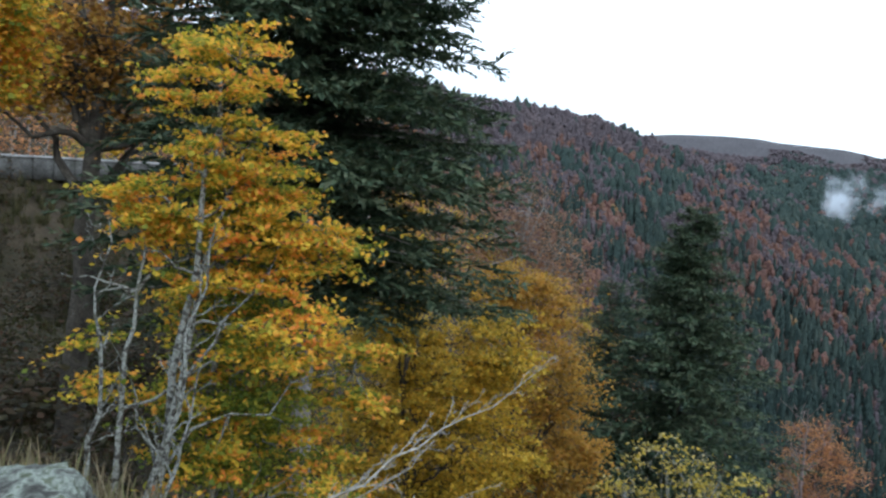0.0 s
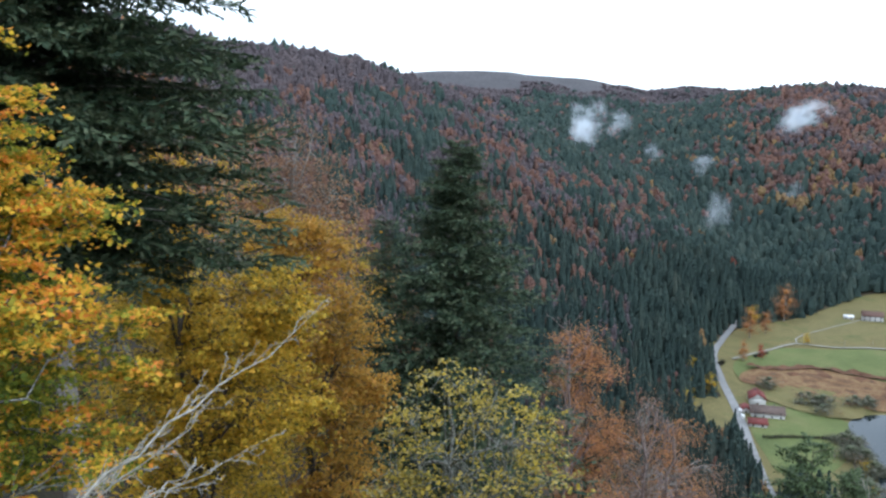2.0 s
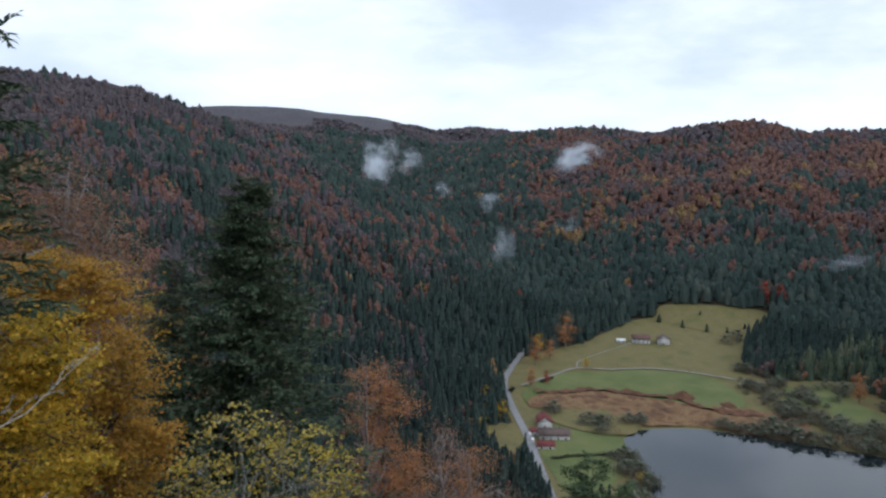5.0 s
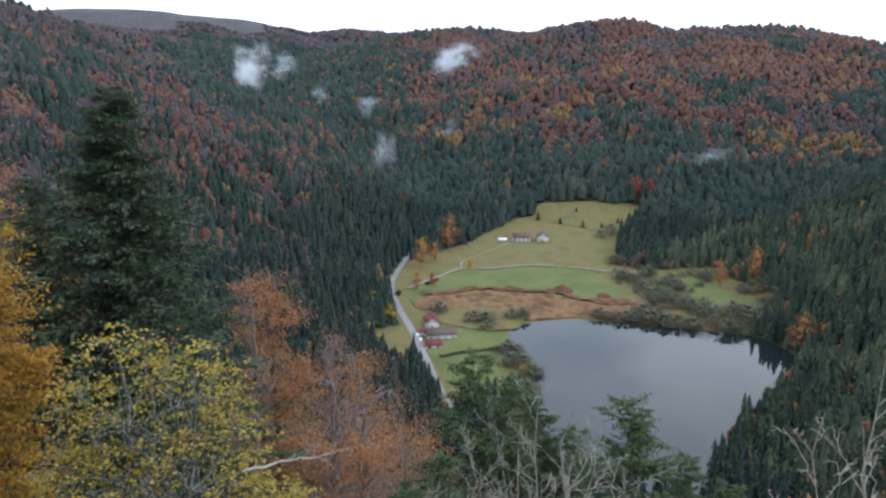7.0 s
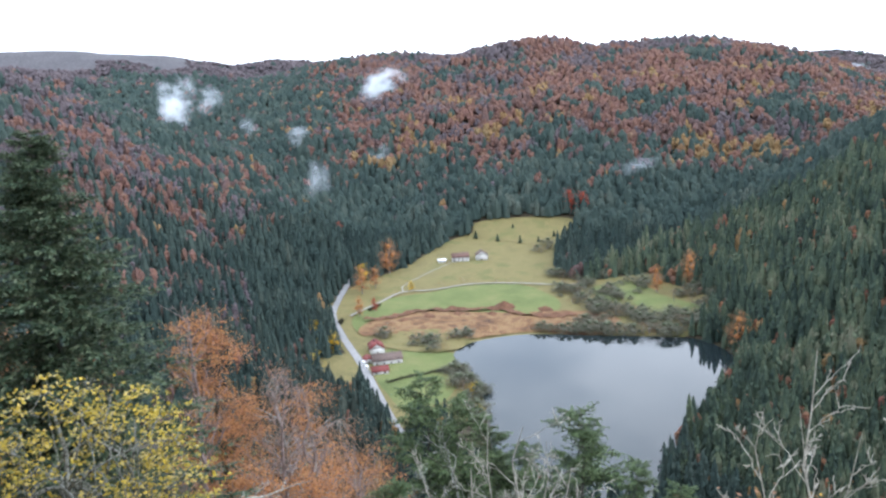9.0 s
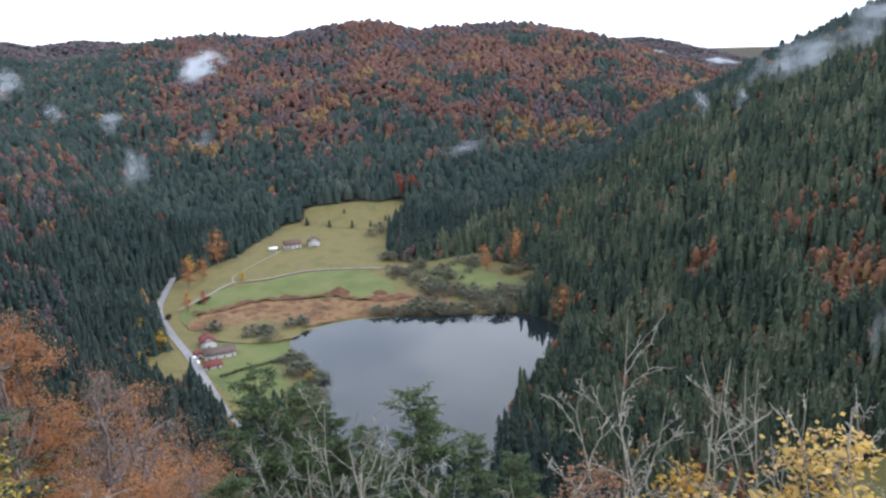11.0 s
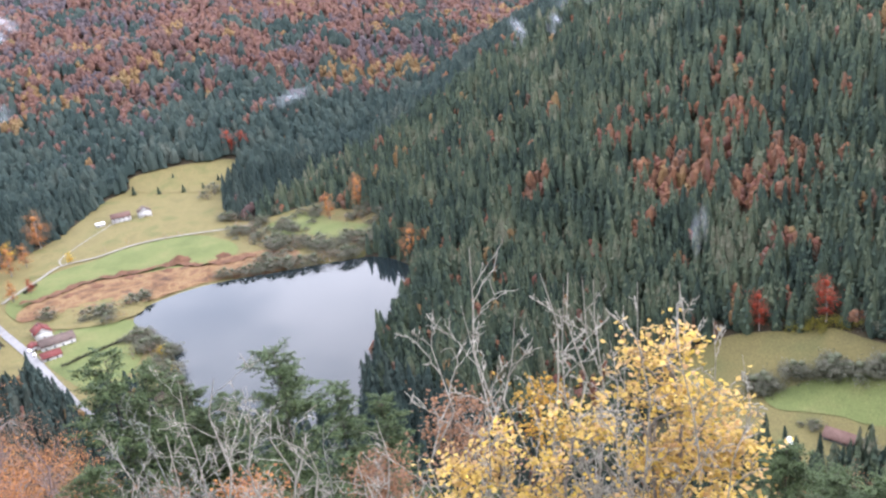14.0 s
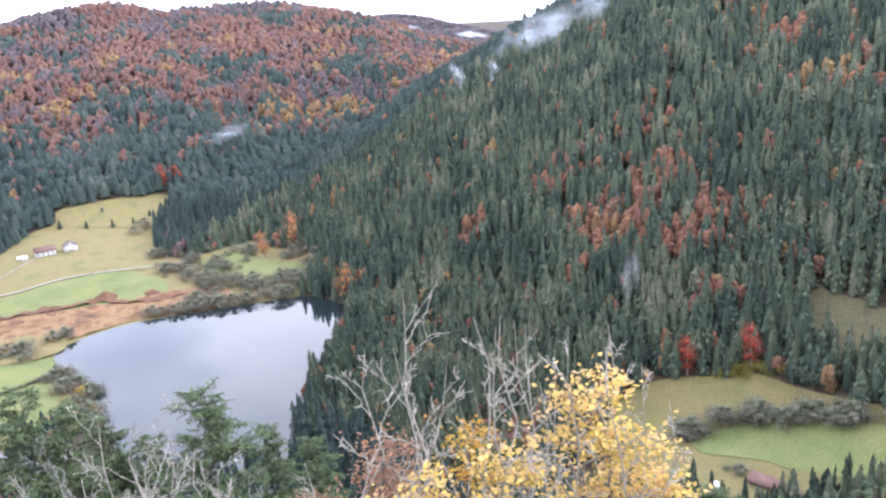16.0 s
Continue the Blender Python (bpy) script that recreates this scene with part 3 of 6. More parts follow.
def tufted(rng, n, lo, hi):
    """n tufts of leaves round the centre of a crown."""
    v, f = [], []
    for i in range(n):
        d = unit(rng.normal(0, 1, 3))
        p = np.array([0, 0, 0.55]) + d * np.array([0.6, 0.6, 0.44]) * rng.uniform(0.45, 1.0)
        nrm = unit(d * 0.8 + rng.normal(0, 0.45, 3) + np.array([0, 0, 0.4]))
        a = unit(np.cross(nrm, rng.normal(0, 1, 3)))
        b = np.cross(nrm, a)
        s, m = rng.uniform(lo, hi), len(v)
        v += [tuple(p + a * s), tuple(p + b * s * rng.uniform(0.5, 0.9)), tuple(p - a * s), tuple(p - b * s * rng.uniform(0.5, 0.9))]
        f += [(m, m + 1, m + 2), (m, m + 2, m + 3)]
    return np.array(v), np.array(f)


def scatter_mesh(name, spots, protos, mat, label, category, rng):
    """One mesh of many trees: spots hold x, y, z, height, width."""
    vs, fs, n = [], [], 0
    which = rng.integers(0, len(protos), len(spots))
    for k, (pv, pf) in enumerate(protos):
        s = spots[which == k]
        if not len(s):
            continue
        a = rng.uniform(0, 2 * math.pi, len(s))
        c, d = np.cos(a)[:, None], np.sin(a)[:, None]
        x = (pv[None, :, 0] * c - pv[None, :, 1] * d) * s[:, 4:5] + s[:, 0:1]
        y = (pv[None, :, 0] * d + pv[None, :, 1] * c) * s[:, 4:5] + s[:, 1:2]
        z = pv[None, :, 2] * s[:, 3:4] + s[:, 2:3]
        vs.append(np.stack([x, y, z], -1).reshape(-1, 3))
        fs.append((pf[None] + (n + np.arange(len(s)) * len(pv))[:, None, None]).reshape(-1, 3))
        n += len(s) * len(pv)
    me = raw_mesh(name, np.concatenate(vs), np.concatenate(fs), mat)
    me.polygons.foreach_set("use_smooth", np.zeros(len(me.polygons), bool))
    return tagged(new(name, me), label, category, kind="stuff")


def near_line(line, x, y, w):
    d = np.full(x.shape, 1e9)
    for p in line[::2]:
        d = np.minimum(d, np.hypot(x - p[0], y - p[1]))
    return d < w


def soft(x, a, b):
    k = np.clip((x - a) / (b - a), 0, 1)
    return k * k * (3 - 2 * k)


def patches(x, y, size, seed):
    """Smooth patchy values about 0 to 1."""
    s = seed * 1.7
    u, w = x / size, y / size
    return 0.5 + 0.25 * (np.sin(u * 2.1 + s + 1.2 * np.sin(w * 1.3 + s)) + np.sin(w * 2.3 - s + 1.1 * np.sin(u * 1.7 + 2 * s))) * 1.0


# stands of beech on the steep dark hill: place and reach
BEECH_STANDS = [(623, 99, 30), (558, 66, 26), (614, 50, 26), (567, 28, 22), (535, 52, 26), (520, -3, 26), (508, 18, 24), (476, -14, 22), (452, -29, 16), (479, -47, 16), (502, -61, 18), (576, 165, 13), (486, 100, 15), (502, 71, 16), (645, 27, 15), (728, -71, 18), (621, -76, 20), (622, -108, 20), (740, 343, 14), (677, 174, 12), (404, -72, 14), (524, -100, 18), (603, 21, 18)]


def plant_forest():
    rng = np.random.default_rng(11)
    xs, ys, step = [], [], []
    r = 262.0
    while r < 3400:
        s = 4.0 + 0.0042 * r
        a = np.arange(-37, 112, math.degrees(s / r)) + rng.uniform(0, 1)
        a = np.radians(a + rng.normal(0, 0.28, len(a)) * math.degrees(s / r))
        d = r + rng.normal(0, 0.3 * s, len(a))
        xs.append(d * np.sin(a))
        ys.append(d * np.cos(a))
        step.append(np.full(len(a), s))
        r += s * 0.9
    x, y, s = np.concatenate(xs), np.concatenate(ys), np.concatenate(step)
    z, far, az = ground(x, y), np.hypot(x, y), np.degrees(np.arctan2(x, y))
    keep = np.ones(len(x), bool)
    for ring in OPEN:
        keep &= ~inside(ring, x, y)
    for line, w in ((ROAD[ROAD[:, 1] < 600], 8), (ROAD[ROAD[:, 1] >= 600], 5), (LANE, 7), (UPHILL, 6)):
        keep &= ~near_line(line, x, y, w)
    keep &= ~((np.hypot(x - 380, y - 462) < 34) | (np.hypot(x - 612, y - 618) < 26) | (np.hypot(x - 322, y - 30) < 22) | (np.hypot(x - 406, y + 26) < 6) | (np.hypot(x - 408, y - 5) < 6))
    for px_, py_ in ((392, 396), (380, 376), (366, 352), (350, 326), (336, 304), (322, 282), (312, 262), (300, 285), (316, 306), (330, 330), (298, 258)):
        keep &= np.hypot(x - px_, y - py_) > 17
    grassy = (far > 2050) & (z > 72 + 40 * patches(x, y, 90, 1))
    keep &= ~grassy
    # far sides of the ridges stay bare: no tree there can be seen from the lookout
    sample = np.arange(60, 3500, 12.0)
    bins = np.radians(np.arange(-38, 113, 1.0))
    gx, gy = np.outer(np.sin(bins), sample), np.outer(np.cos(bins), sample)
    crown = np.maximum.accumulate(ground(gx, gy) / sample, axis=1)
    bi = np.clip(np.round(np.degrees(np.arctan2(x, y)) + 38).astype(int), 0, len(bins) - 1)
    si = np.clip(((far - 60) / 12).astype(int) - 1, 0, len(sample) - 1)
    keep &= (z + 24) / far > crown[bi, si] - 0.004
    x, y, z, s, far, az = (q[keep] for q in (x, y, z, s, far, az))
    up = z - LAKE_Z
    right = np.maximum(ridge_height(x, y, *RIDGES[4]), ridge_height(x, y, *RIDGES[5])) > np.maximum(ridge_height(x, y, *RIDGES[2]), -260)
    right &= far < 1500
    p1, p2 = patches(x, y, 60, 1), patches(x, y, 23, 2)
    dots = np.array([noise.noise(Vector((u / 42, w / 42, 7.7))) for u, w in zip(x, y)]) * 0.5 + 0.5
    wide = np.array([noise.noise(Vector((u / 150, w / 150, 2.2))) for u, w in zip(x, y)]) * 0.5 + 0.5
    back = soft(up + 60 * (wide - 0.5), 45, 120) * (0.20 + 0.76 * soft(0.6 * dots + 0.4 * wide, 0.32, 0.48)) + 0.3 * soft(up, 230, 320)
    left = (0.46 + 0.42 * soft(up, 20, 150)) * (0.14 + 0.84 * soft(0.6 * dots + 0.4 * wide, 0.37, 0.51)) + 0.55 * soft(up, 200, 300)
    ravine = soft(az, 19, 25) * (1 - soft(az, 34, 39)) * soft(far, 1000, 1300)
    left, back = left * (1 - 0.82 * ravine), back * (1 - 0.82 * ravine)
    hill = 0.03 + 0.25 * soft(0.7 * dots + 0.3 * wide, 0.60, 0.72)
    for cx, cy, w in BEECH_STANDS:
        hill = np.maximum(hill, 0.62 * np.exp(-((x - cx) ** 2 + (y - cy) ** 2) / w ** 2) * (0.4 + 1.2 * soft(dots, 0.4, 0.6)))
    flat = np.where(up < 12, 0.06, 0.0)
    dec = np.where(right, hill, np.where(az < 30, left, back)) + flat
    dome = far > 2100
    dec = np.where(dome, 0.93, dec)
    broad = 0.25 + 0.5 * rng.uniform(0, 1, len(x)) < 0.25 + 0.5 * dec
    h = rng.normal(1, 0.27, len(x)).clip(0.45, 1.75)
    h = (1 + (h - 1) * np.where(far > 1350, 0.5, 1.0)) * np.where(dome, 0.55, 1.0)
    grow = 1 + 0.10 * (s - 6).clip(0, 6)
    con = np.stack([x, y, z - 0.6, np.where(far < 950, 20, 17) * h, s * np.where(far < 950, 0.69, 0.76) * rng.uniform(0.7, 1.25, len(x))], -1)
    tall = np.stack([x, y, z - 0.8, 14 * h * rng.uniform(0.8, 1.2, len(x)) * grow ** 0.4, s * 1.2 * rng.uniform(0.75, 1.3, len(x))], -1)
    cnear = [fir_form(rng, 6, 4, 30) for _ in range(14)]
    cprot = [fir_form(rng, 6, 3, 16) for _ in range(12)]
    cfar = [crown_form(rng, [(0.88, 0.34), (0.6, 0.7), (0.1, 0.95)], 6, 0.28) for _ in range(10)]
    bnear = [leafy_form(rng, 5, 6, 3, 70, 0.08, 0.17) for _ in range(12)]
    bprot = [leafy_form(rng, 3, 5, 3, 20, 0.10, 0.20) for _ in range(12)]
    bfar = [leafy_form(rng, 2, 5, 3, 8, 0.12, 0.24) for _ in range(12)]
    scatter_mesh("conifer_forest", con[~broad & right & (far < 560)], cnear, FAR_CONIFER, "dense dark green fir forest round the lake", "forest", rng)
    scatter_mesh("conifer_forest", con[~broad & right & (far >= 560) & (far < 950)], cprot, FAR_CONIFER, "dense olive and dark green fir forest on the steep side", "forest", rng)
    # The next three stands wear the green that has haze blue painted in.
    scatter_mesh("spruce_forest", con[~broad & ~right & (far < 560)], cnear, HAZE_BLUE_CONIFER, "dark spruce forest tinted with haze blue beside the valley road", "forest", rng)
    scatter_mesh("spruce_forest", con[~broad & ~right & (far >= 560) & (far < 950)], cprot, HAZE_BLUE_CONIFER, "dark spruce forest tinted with haze blue on the lower valley sides", "forest", rng)
    scatter_mesh("conifer_forest", con[~broad & (far >= 950)], cfar, HAZE_BLUE_CONIFER, "far dark green fir forest tinted with haze blue on the upper hillsides", "forest", rng)
    drift = np.array([noise.noise(Vector((u / 55, w / 55, 4.4))) for u, w in zip(x, y)]) * 0.5 + 0.5
    tone = np.clip(0.5 + (drift - 0.5) * 1.7 + rng.uniform(-0.28, 0.28, len(x)), 0, 1)
    gold = (right & (rng.uniform(0, 1, len(x)) < 0.10)) | ~dome & ((az > 33) | (tone < 0.02)) & (tone < 0.06 + 0.45 * soft(wide, 0.5, 0.62) * (1 - soft(up, 110, 200)) * ~right) & (up < 200)
    grey = ~gold & ~right & (dome | (tone > 1 - (0.16 + 0.45 * soft(up, 180, 300) + 0.22 * (az < 30) + 0.16 * (az < 14) + 0.3 * soft(up, 230, 330) * (az < 30))))
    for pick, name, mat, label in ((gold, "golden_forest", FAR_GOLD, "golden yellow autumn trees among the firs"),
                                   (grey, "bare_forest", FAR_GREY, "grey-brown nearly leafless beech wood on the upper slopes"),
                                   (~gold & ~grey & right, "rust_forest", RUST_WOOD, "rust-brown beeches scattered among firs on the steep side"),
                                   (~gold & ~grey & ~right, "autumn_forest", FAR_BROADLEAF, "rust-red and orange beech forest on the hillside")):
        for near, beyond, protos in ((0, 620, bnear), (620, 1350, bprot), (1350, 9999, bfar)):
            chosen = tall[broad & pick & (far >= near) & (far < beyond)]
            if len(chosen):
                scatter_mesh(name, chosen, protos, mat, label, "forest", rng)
    return len(x)


plant_forest()

# ---- trees: leaves and needles ----
def leaves(name, *cols, translucent=0.35, clumps=0.6, clump_scale=0.9):
    k = len(cols) - 1
    return material(name, [(i / k, c) for i, c in enumerate(cols)], pick="island", scale=1.5, bump=0, grain=0.2, rough=0.6, translucent=translucent, clumps=clumps, clump_scale=clump_scale)


YELLOW = leaves("yellow_maple_leaves", (0.15, 0.20, 0.027), (0.38, 0.36, 0.04), (0.72, 0.52, 0.05), (0.84, 0.50, 0.055), (0.84, 0.33, 0.065), translucent=0.55, clumps=1.8, clump_scale=0.75)
ORANGE = leaves("orange_beech_leaves", (0.17, 0.095, 0.033), (0.34, 0.175, 0.034), (0.44, 0.225, 0.042), (0.40, 0.27, 0.047), clumps=1.3, clump_scale=0.4)
OCHRE = leaves("ochre_hazel_leaves", (0.15, 0.13, 0.022), (0.42, 0.31, 0.033), (0.64, 0.43, 0.04), (0.64, 0.38, 0.038), translucent=0.45, clumps=1.2, clump_scale=0.6)
AMBER = leaves("amber_beech_leaves", (0.26, 0.17, 0.035), (0.46, 0.28, 0.042), (0.50, 0.25, 0.042), translucent=0.45, clumps=1.3, clump_scale=0.5)
RUSSET = leaves("russet_beech_leaves", (0.13, 0.075, 0.045), (0.22, 0.11, 0.05), (0.28, 0.14, 0.06))
RUST = leaves("rust_beech_leaves", (0.22, 0.11, 0.068), (0.40, 0.175, 0.070), (0.50, 0.24, 0.074), (0.32, 0.155, 0.088), clumps=1.3, clump_scale=0.25)
SALMON = leaves("fading_beech_leaves", (0.17, 0.11, 0.075), (0.25, 0.135, 0.075), (0.29, 0.15, 0.075), (0.21, 0.14, 0.10))
PALE_YELLOW = leaves("pale_yellow_leaves", (0.40, 0.27, 0.12), (0.58, 0.41, 0.10), (0.66, 0.49, 0.15), (0.54, 0.35, 0.18), (0.68, 0.50, 0.09), clumps=1.2, clump_scale=0.8)
GREENING = leaves("greening_maple_leaves", (0.09, 0.14, 0.024), (0.21, 0.26, 0.034), (0.42, 0.38, 0.045), translucent=0.5)
GORSE = leaves("yellow_green_leaves", (0.13, 0.14, 0.03), (0.22, 0.20, 0.035), (0.28, 0.23, 0.04))
LIME_YELLOW = leaves("lemon_leaves", (0.18, 0.17, 0.05), (0.38, 0.30, 0.05), (0.55, 0.40, 0.05), (0.42, 0.36, 0.17), clumps=1.2, clump_scale=0.7)
BRIGHT_RED = leaves("scarlet_leaves", (0.22, 0.045, 0.032), (0.36, 0.075, 0.038), (0.30, 0.07, 0.04))
GREY_GREEN = leaves("willow_leaves", (0.094, 0.102, 0.068), (0.138, 0.142, 0.098), (0.18, 0.172, 0.13), (0.122, 0.138, 0.082))
NEEDLES = leaves("dark_spruce_needles", (0.022, 0.040, 0.022), (0.043, 0.070, 0.038), (0.076, 0.104, 0.054), (0.112, 0.128, 0.074), translucent=0.2)
FIR_NEEDLES = leaves("green_fir_needles", (0.036, 0.058, 0.024), (0.068, 0.102, 0.04), (0.11, 0.145, 0.06), translucent=0.12)


def leaf_cluster(shape, centres, rng, per, spread, size, flat=0.45):
    """Layers of leaves round each cluster's centre."""
    c = np.repeat(centres, per, 0)
    n = len(c)
    a = np.repeat(rng.uniform(0, 2 * math.pi, len(centres)), per)
    along, across = rng.normal(0, 1.55, n) * spread, rng.normal(0, 0.62, n) * spread
    droop = np.repeat(rng.normal(-0.12, 0.2, len(centres)), per)
    off = np.stack([np.cos(a) * along - np.sin(a) * across, np.sin(a) * along + np.cos(a) * across, along * droop + rng.normal(0, flat, n) * spread], -1)
    d = unit(rng.normal(0, 1, (n, 3)) * np.array([1, 1, 0.5]))
    s = unit(np.cross(d, unit(rng.normal(0, 0.55, (n, 3)) + np.array([0, 0, 1.0]))))
    ln = size * rng.uniform(0.65, 1.3, n)
    shape.kites(c + off, d, s, ln, ln * rng.uniform(0.6, 0.9, n), 0.2)


def broadleaf(name, foot, blobs, leaf_mat, bark, label, trunk=0.16, per=40, spread=0.3, size=0.11, seed=1, stems=1, lean=None, dead=0, group="", category="tree", sides=6, top=None, fine=True, flat=0.3, core=0.0):
    """A leafy tree: trunk(s) from the foot into its crown, limbs and twigs to clusters of leaves.
    blobs: centre (x, y, z), radius across, radius up, number of clusters."""
    rng = np.random.default_rng(seed)
    foot = np.array(foot, float)
    ob = thing(name, foot, label, category, group)
    wood, limbs, crown = Shape(), Shape(), Shape()
    tops = sorted(blobs, key=lambda b: -b[0][2])
    heads = [np.array(top, float) - foot] if top else [np.array(tops[min(i, len(tops) - 1)][0], float) - foot for i in range(stems)]
    lines = []
    for i, head in enumerate(heads):
        start = np.array([rng.normal(0, 0.25) * (i > 0), rng.normal(0, 0.25) * (i > 0), -0.4])
        line = bent(start, head, rng, 12, 0.0, 0.018)
        line[:, :2] = start[:2] + (head[:2] - start[:2]) * (np.linspace(0, 1, 12)[:, None] ** 1.3) + rng.normal(0, 0.012 * np.linalg.norm(head), (12, 2)) * np.linspace(0, 1, 12)[:, None]
        r = trunk * (0.75 if i else 1.0) * (1.25 - np.linspace(0, 1, 12)) ** 0.9 / 1.22
        r[0] *= 1.35
        wood.tube(line, r, sides + 2)
        lines.append(line)
    centres, tips = [], []
    for c, rw, rh, n in blobs:
        c = np.array(c, float) - foot
        p = unit(rng.normal(0, 1, (n, 3))) * (rng.uniform(0.05, 1, (n, 1)) ** 0.45) * np.array([rw, rw, rh]) + c
        centres.append(p)
        for k in range(max(1, n // 14)):
            line = lines[rng.integers(len(lines))]
            below = np.where(line[:, 2] < c[2] + 0.1 * rh)[0]
            j = below[-1] if len(below) else 3
            j = int(np.clip(j - rng.integers(0, 3), 2, 10))
            tip = c + rng.normal(0, 0.35, 3) * np.array([rw, rw, rh])
            br = bent(line[j], tip, rng, 7, 0.05, 0.035)
            limbs.tube(br, np.linspace(trunk * 0.34, trunk * 0.07, 7), 5)
            tips.append(br[2:])
    pts = np.concatenate(tips)
    cl = np.concatenate(centres)
    for p in cl[:: 1 if len(cl) < 300 else 2] if fine else []:
        q = pts[np.argmin(np.linalg.norm(pts - p, axis=1))]
        if np.linalg.norm(p - q) > 0.15:
            limbs.tube(bent(q, p, rng, 4, 0.03, 0.05), np.array([0.09, 0.07, 0.05, 0.03]) * trunk + 0.002, 3)
    for _ in range(dead):
        line = lines[rng.integers(len(lines))]
        a = line[rng.integers(3, 10)]
        d = unit(rng.normal(0, 1, 3) * np.array([1, 1, 0.4]) + np.array([0, 0, 0.35])) * rng.uniform(0.6, 1.6) * trunk * 8
        br = bent(a, a + d, rng, 6, 0.02, 0.05)
        limbs.tube(br, np.linspace(trunk * 0.3, trunk * 0.06, 6), 5)
    leaf_cluster(crown, cl, rng, per, spread, size, flat)
    for c, rw, rh, n in blobs if core else []:
        v, f = jagged([(0.75, 0.75), (0.1, 1.0), (-0.5, 0.7), (-0.9, 0.1)], 7, rng, 0.25)
        crown.add(v * np.array([rw, rw, rh]) * core + np.array(c, float) - foot, f)
    part("trunk", wood.mesh(name + "_trunk", bark, True), ob)
    part("branching", limbs.mesh(name + "_limbs", bark, True), ob, kind="stuff")
    part("crown", crown.mesh(name + "_crown", leaf_mat), ob, kind="stuff")
    return ob


def bare_tree(name, foot, tip, label, bark, trunk=0.09, spread=1.6, limbs_n=14, seed=1, twigs=7, start=0.3, lift=0.75, group="", thin=1.0, taper=0.75, forks=4):
    """A leafless tree or branch: forked limbs and fine twigs."""
    rng = np.random.default_rng(seed)
    foot = np.array(foot, float)
    tip = np.array(tip, float) - foot
    ob = thing(name, foot, label, "tree", group)
    wood, boughs, fine = Shape(), Shape(), Shape()
    line = bent((0, 0, -0.4), tip, rng, 14, 0.0, 0.012)
    rad = trunk * (1.06 - np.linspace(0, 1, 14)) ** 0.85
    wood.tube(line, rad, 7)
    axis = unit(tip)
    for i in range(limbs_n):
        k = start + (0.97 - start) * (i + rng.uniform(0, 0.8)) / limbs_n
        j = k * 13
        a = line[int(j)] + (line[min(13, int(j) + 1)] - line[int(j)]) * (j % 1)
        out = unit(np.cross(axis, rng.normal(0, 1, 3)))
        d = unit(out + axis * rng.uniform(0.5, 1.3) * lift) * spread * (1.15 - k * taper) * rng.uniform(0.55, 1.1)
        limb = bent(a, a + d, rng, 8, 0.06, 0.02)
        r0 = max(0.010 * thin, trunk * (1.1 - k) * 0.55)
        boughs.tube(limb, np.linspace(r0, r0 * 0.15 + 0.002, 8), 5)
        for t in range(max(2, round(twigs * (1.25 - k)))):
            b = limb[rng.integers(2, 8)]
            e = unit(unit(d) + rng.normal(0, 0.55, 3) + axis * 0.25) * np.linalg.norm(d) * rng.uniform(0.2, 0.5)
            tw = bent(b, b + e, rng, 5, 0.04, 0.03)
            fine.tube(tw, np.linspace(r0 * 0.35 + 0.004 * thin, 0.006 * thin, 5), 3)
            for _ in range(forks):
                b2 = tw[rng.integers(1, 5)]
                e2 = unit(unit(e) + rng.normal(0, 0.7, 3)) * np.linalg.norm(e) * rng.uniform(0.25, 0.55)
                fine.tube(bent(b2, b2 + e2, rng, 3, 0.03, 0.06), [0.008 * thin, 0.0065 * thin, 0.004 * thin], 3)
    part("trunk", wood.mesh(name + "_trunk", bark, True), ob)
    part("branching", boughs.mesh(name + "_limbs", bark, True), ob, kind="stuff")
    part("twig_spray", fine.mesh(name + "_twigs", bark, True), ob, kind="stuff")
    return ob


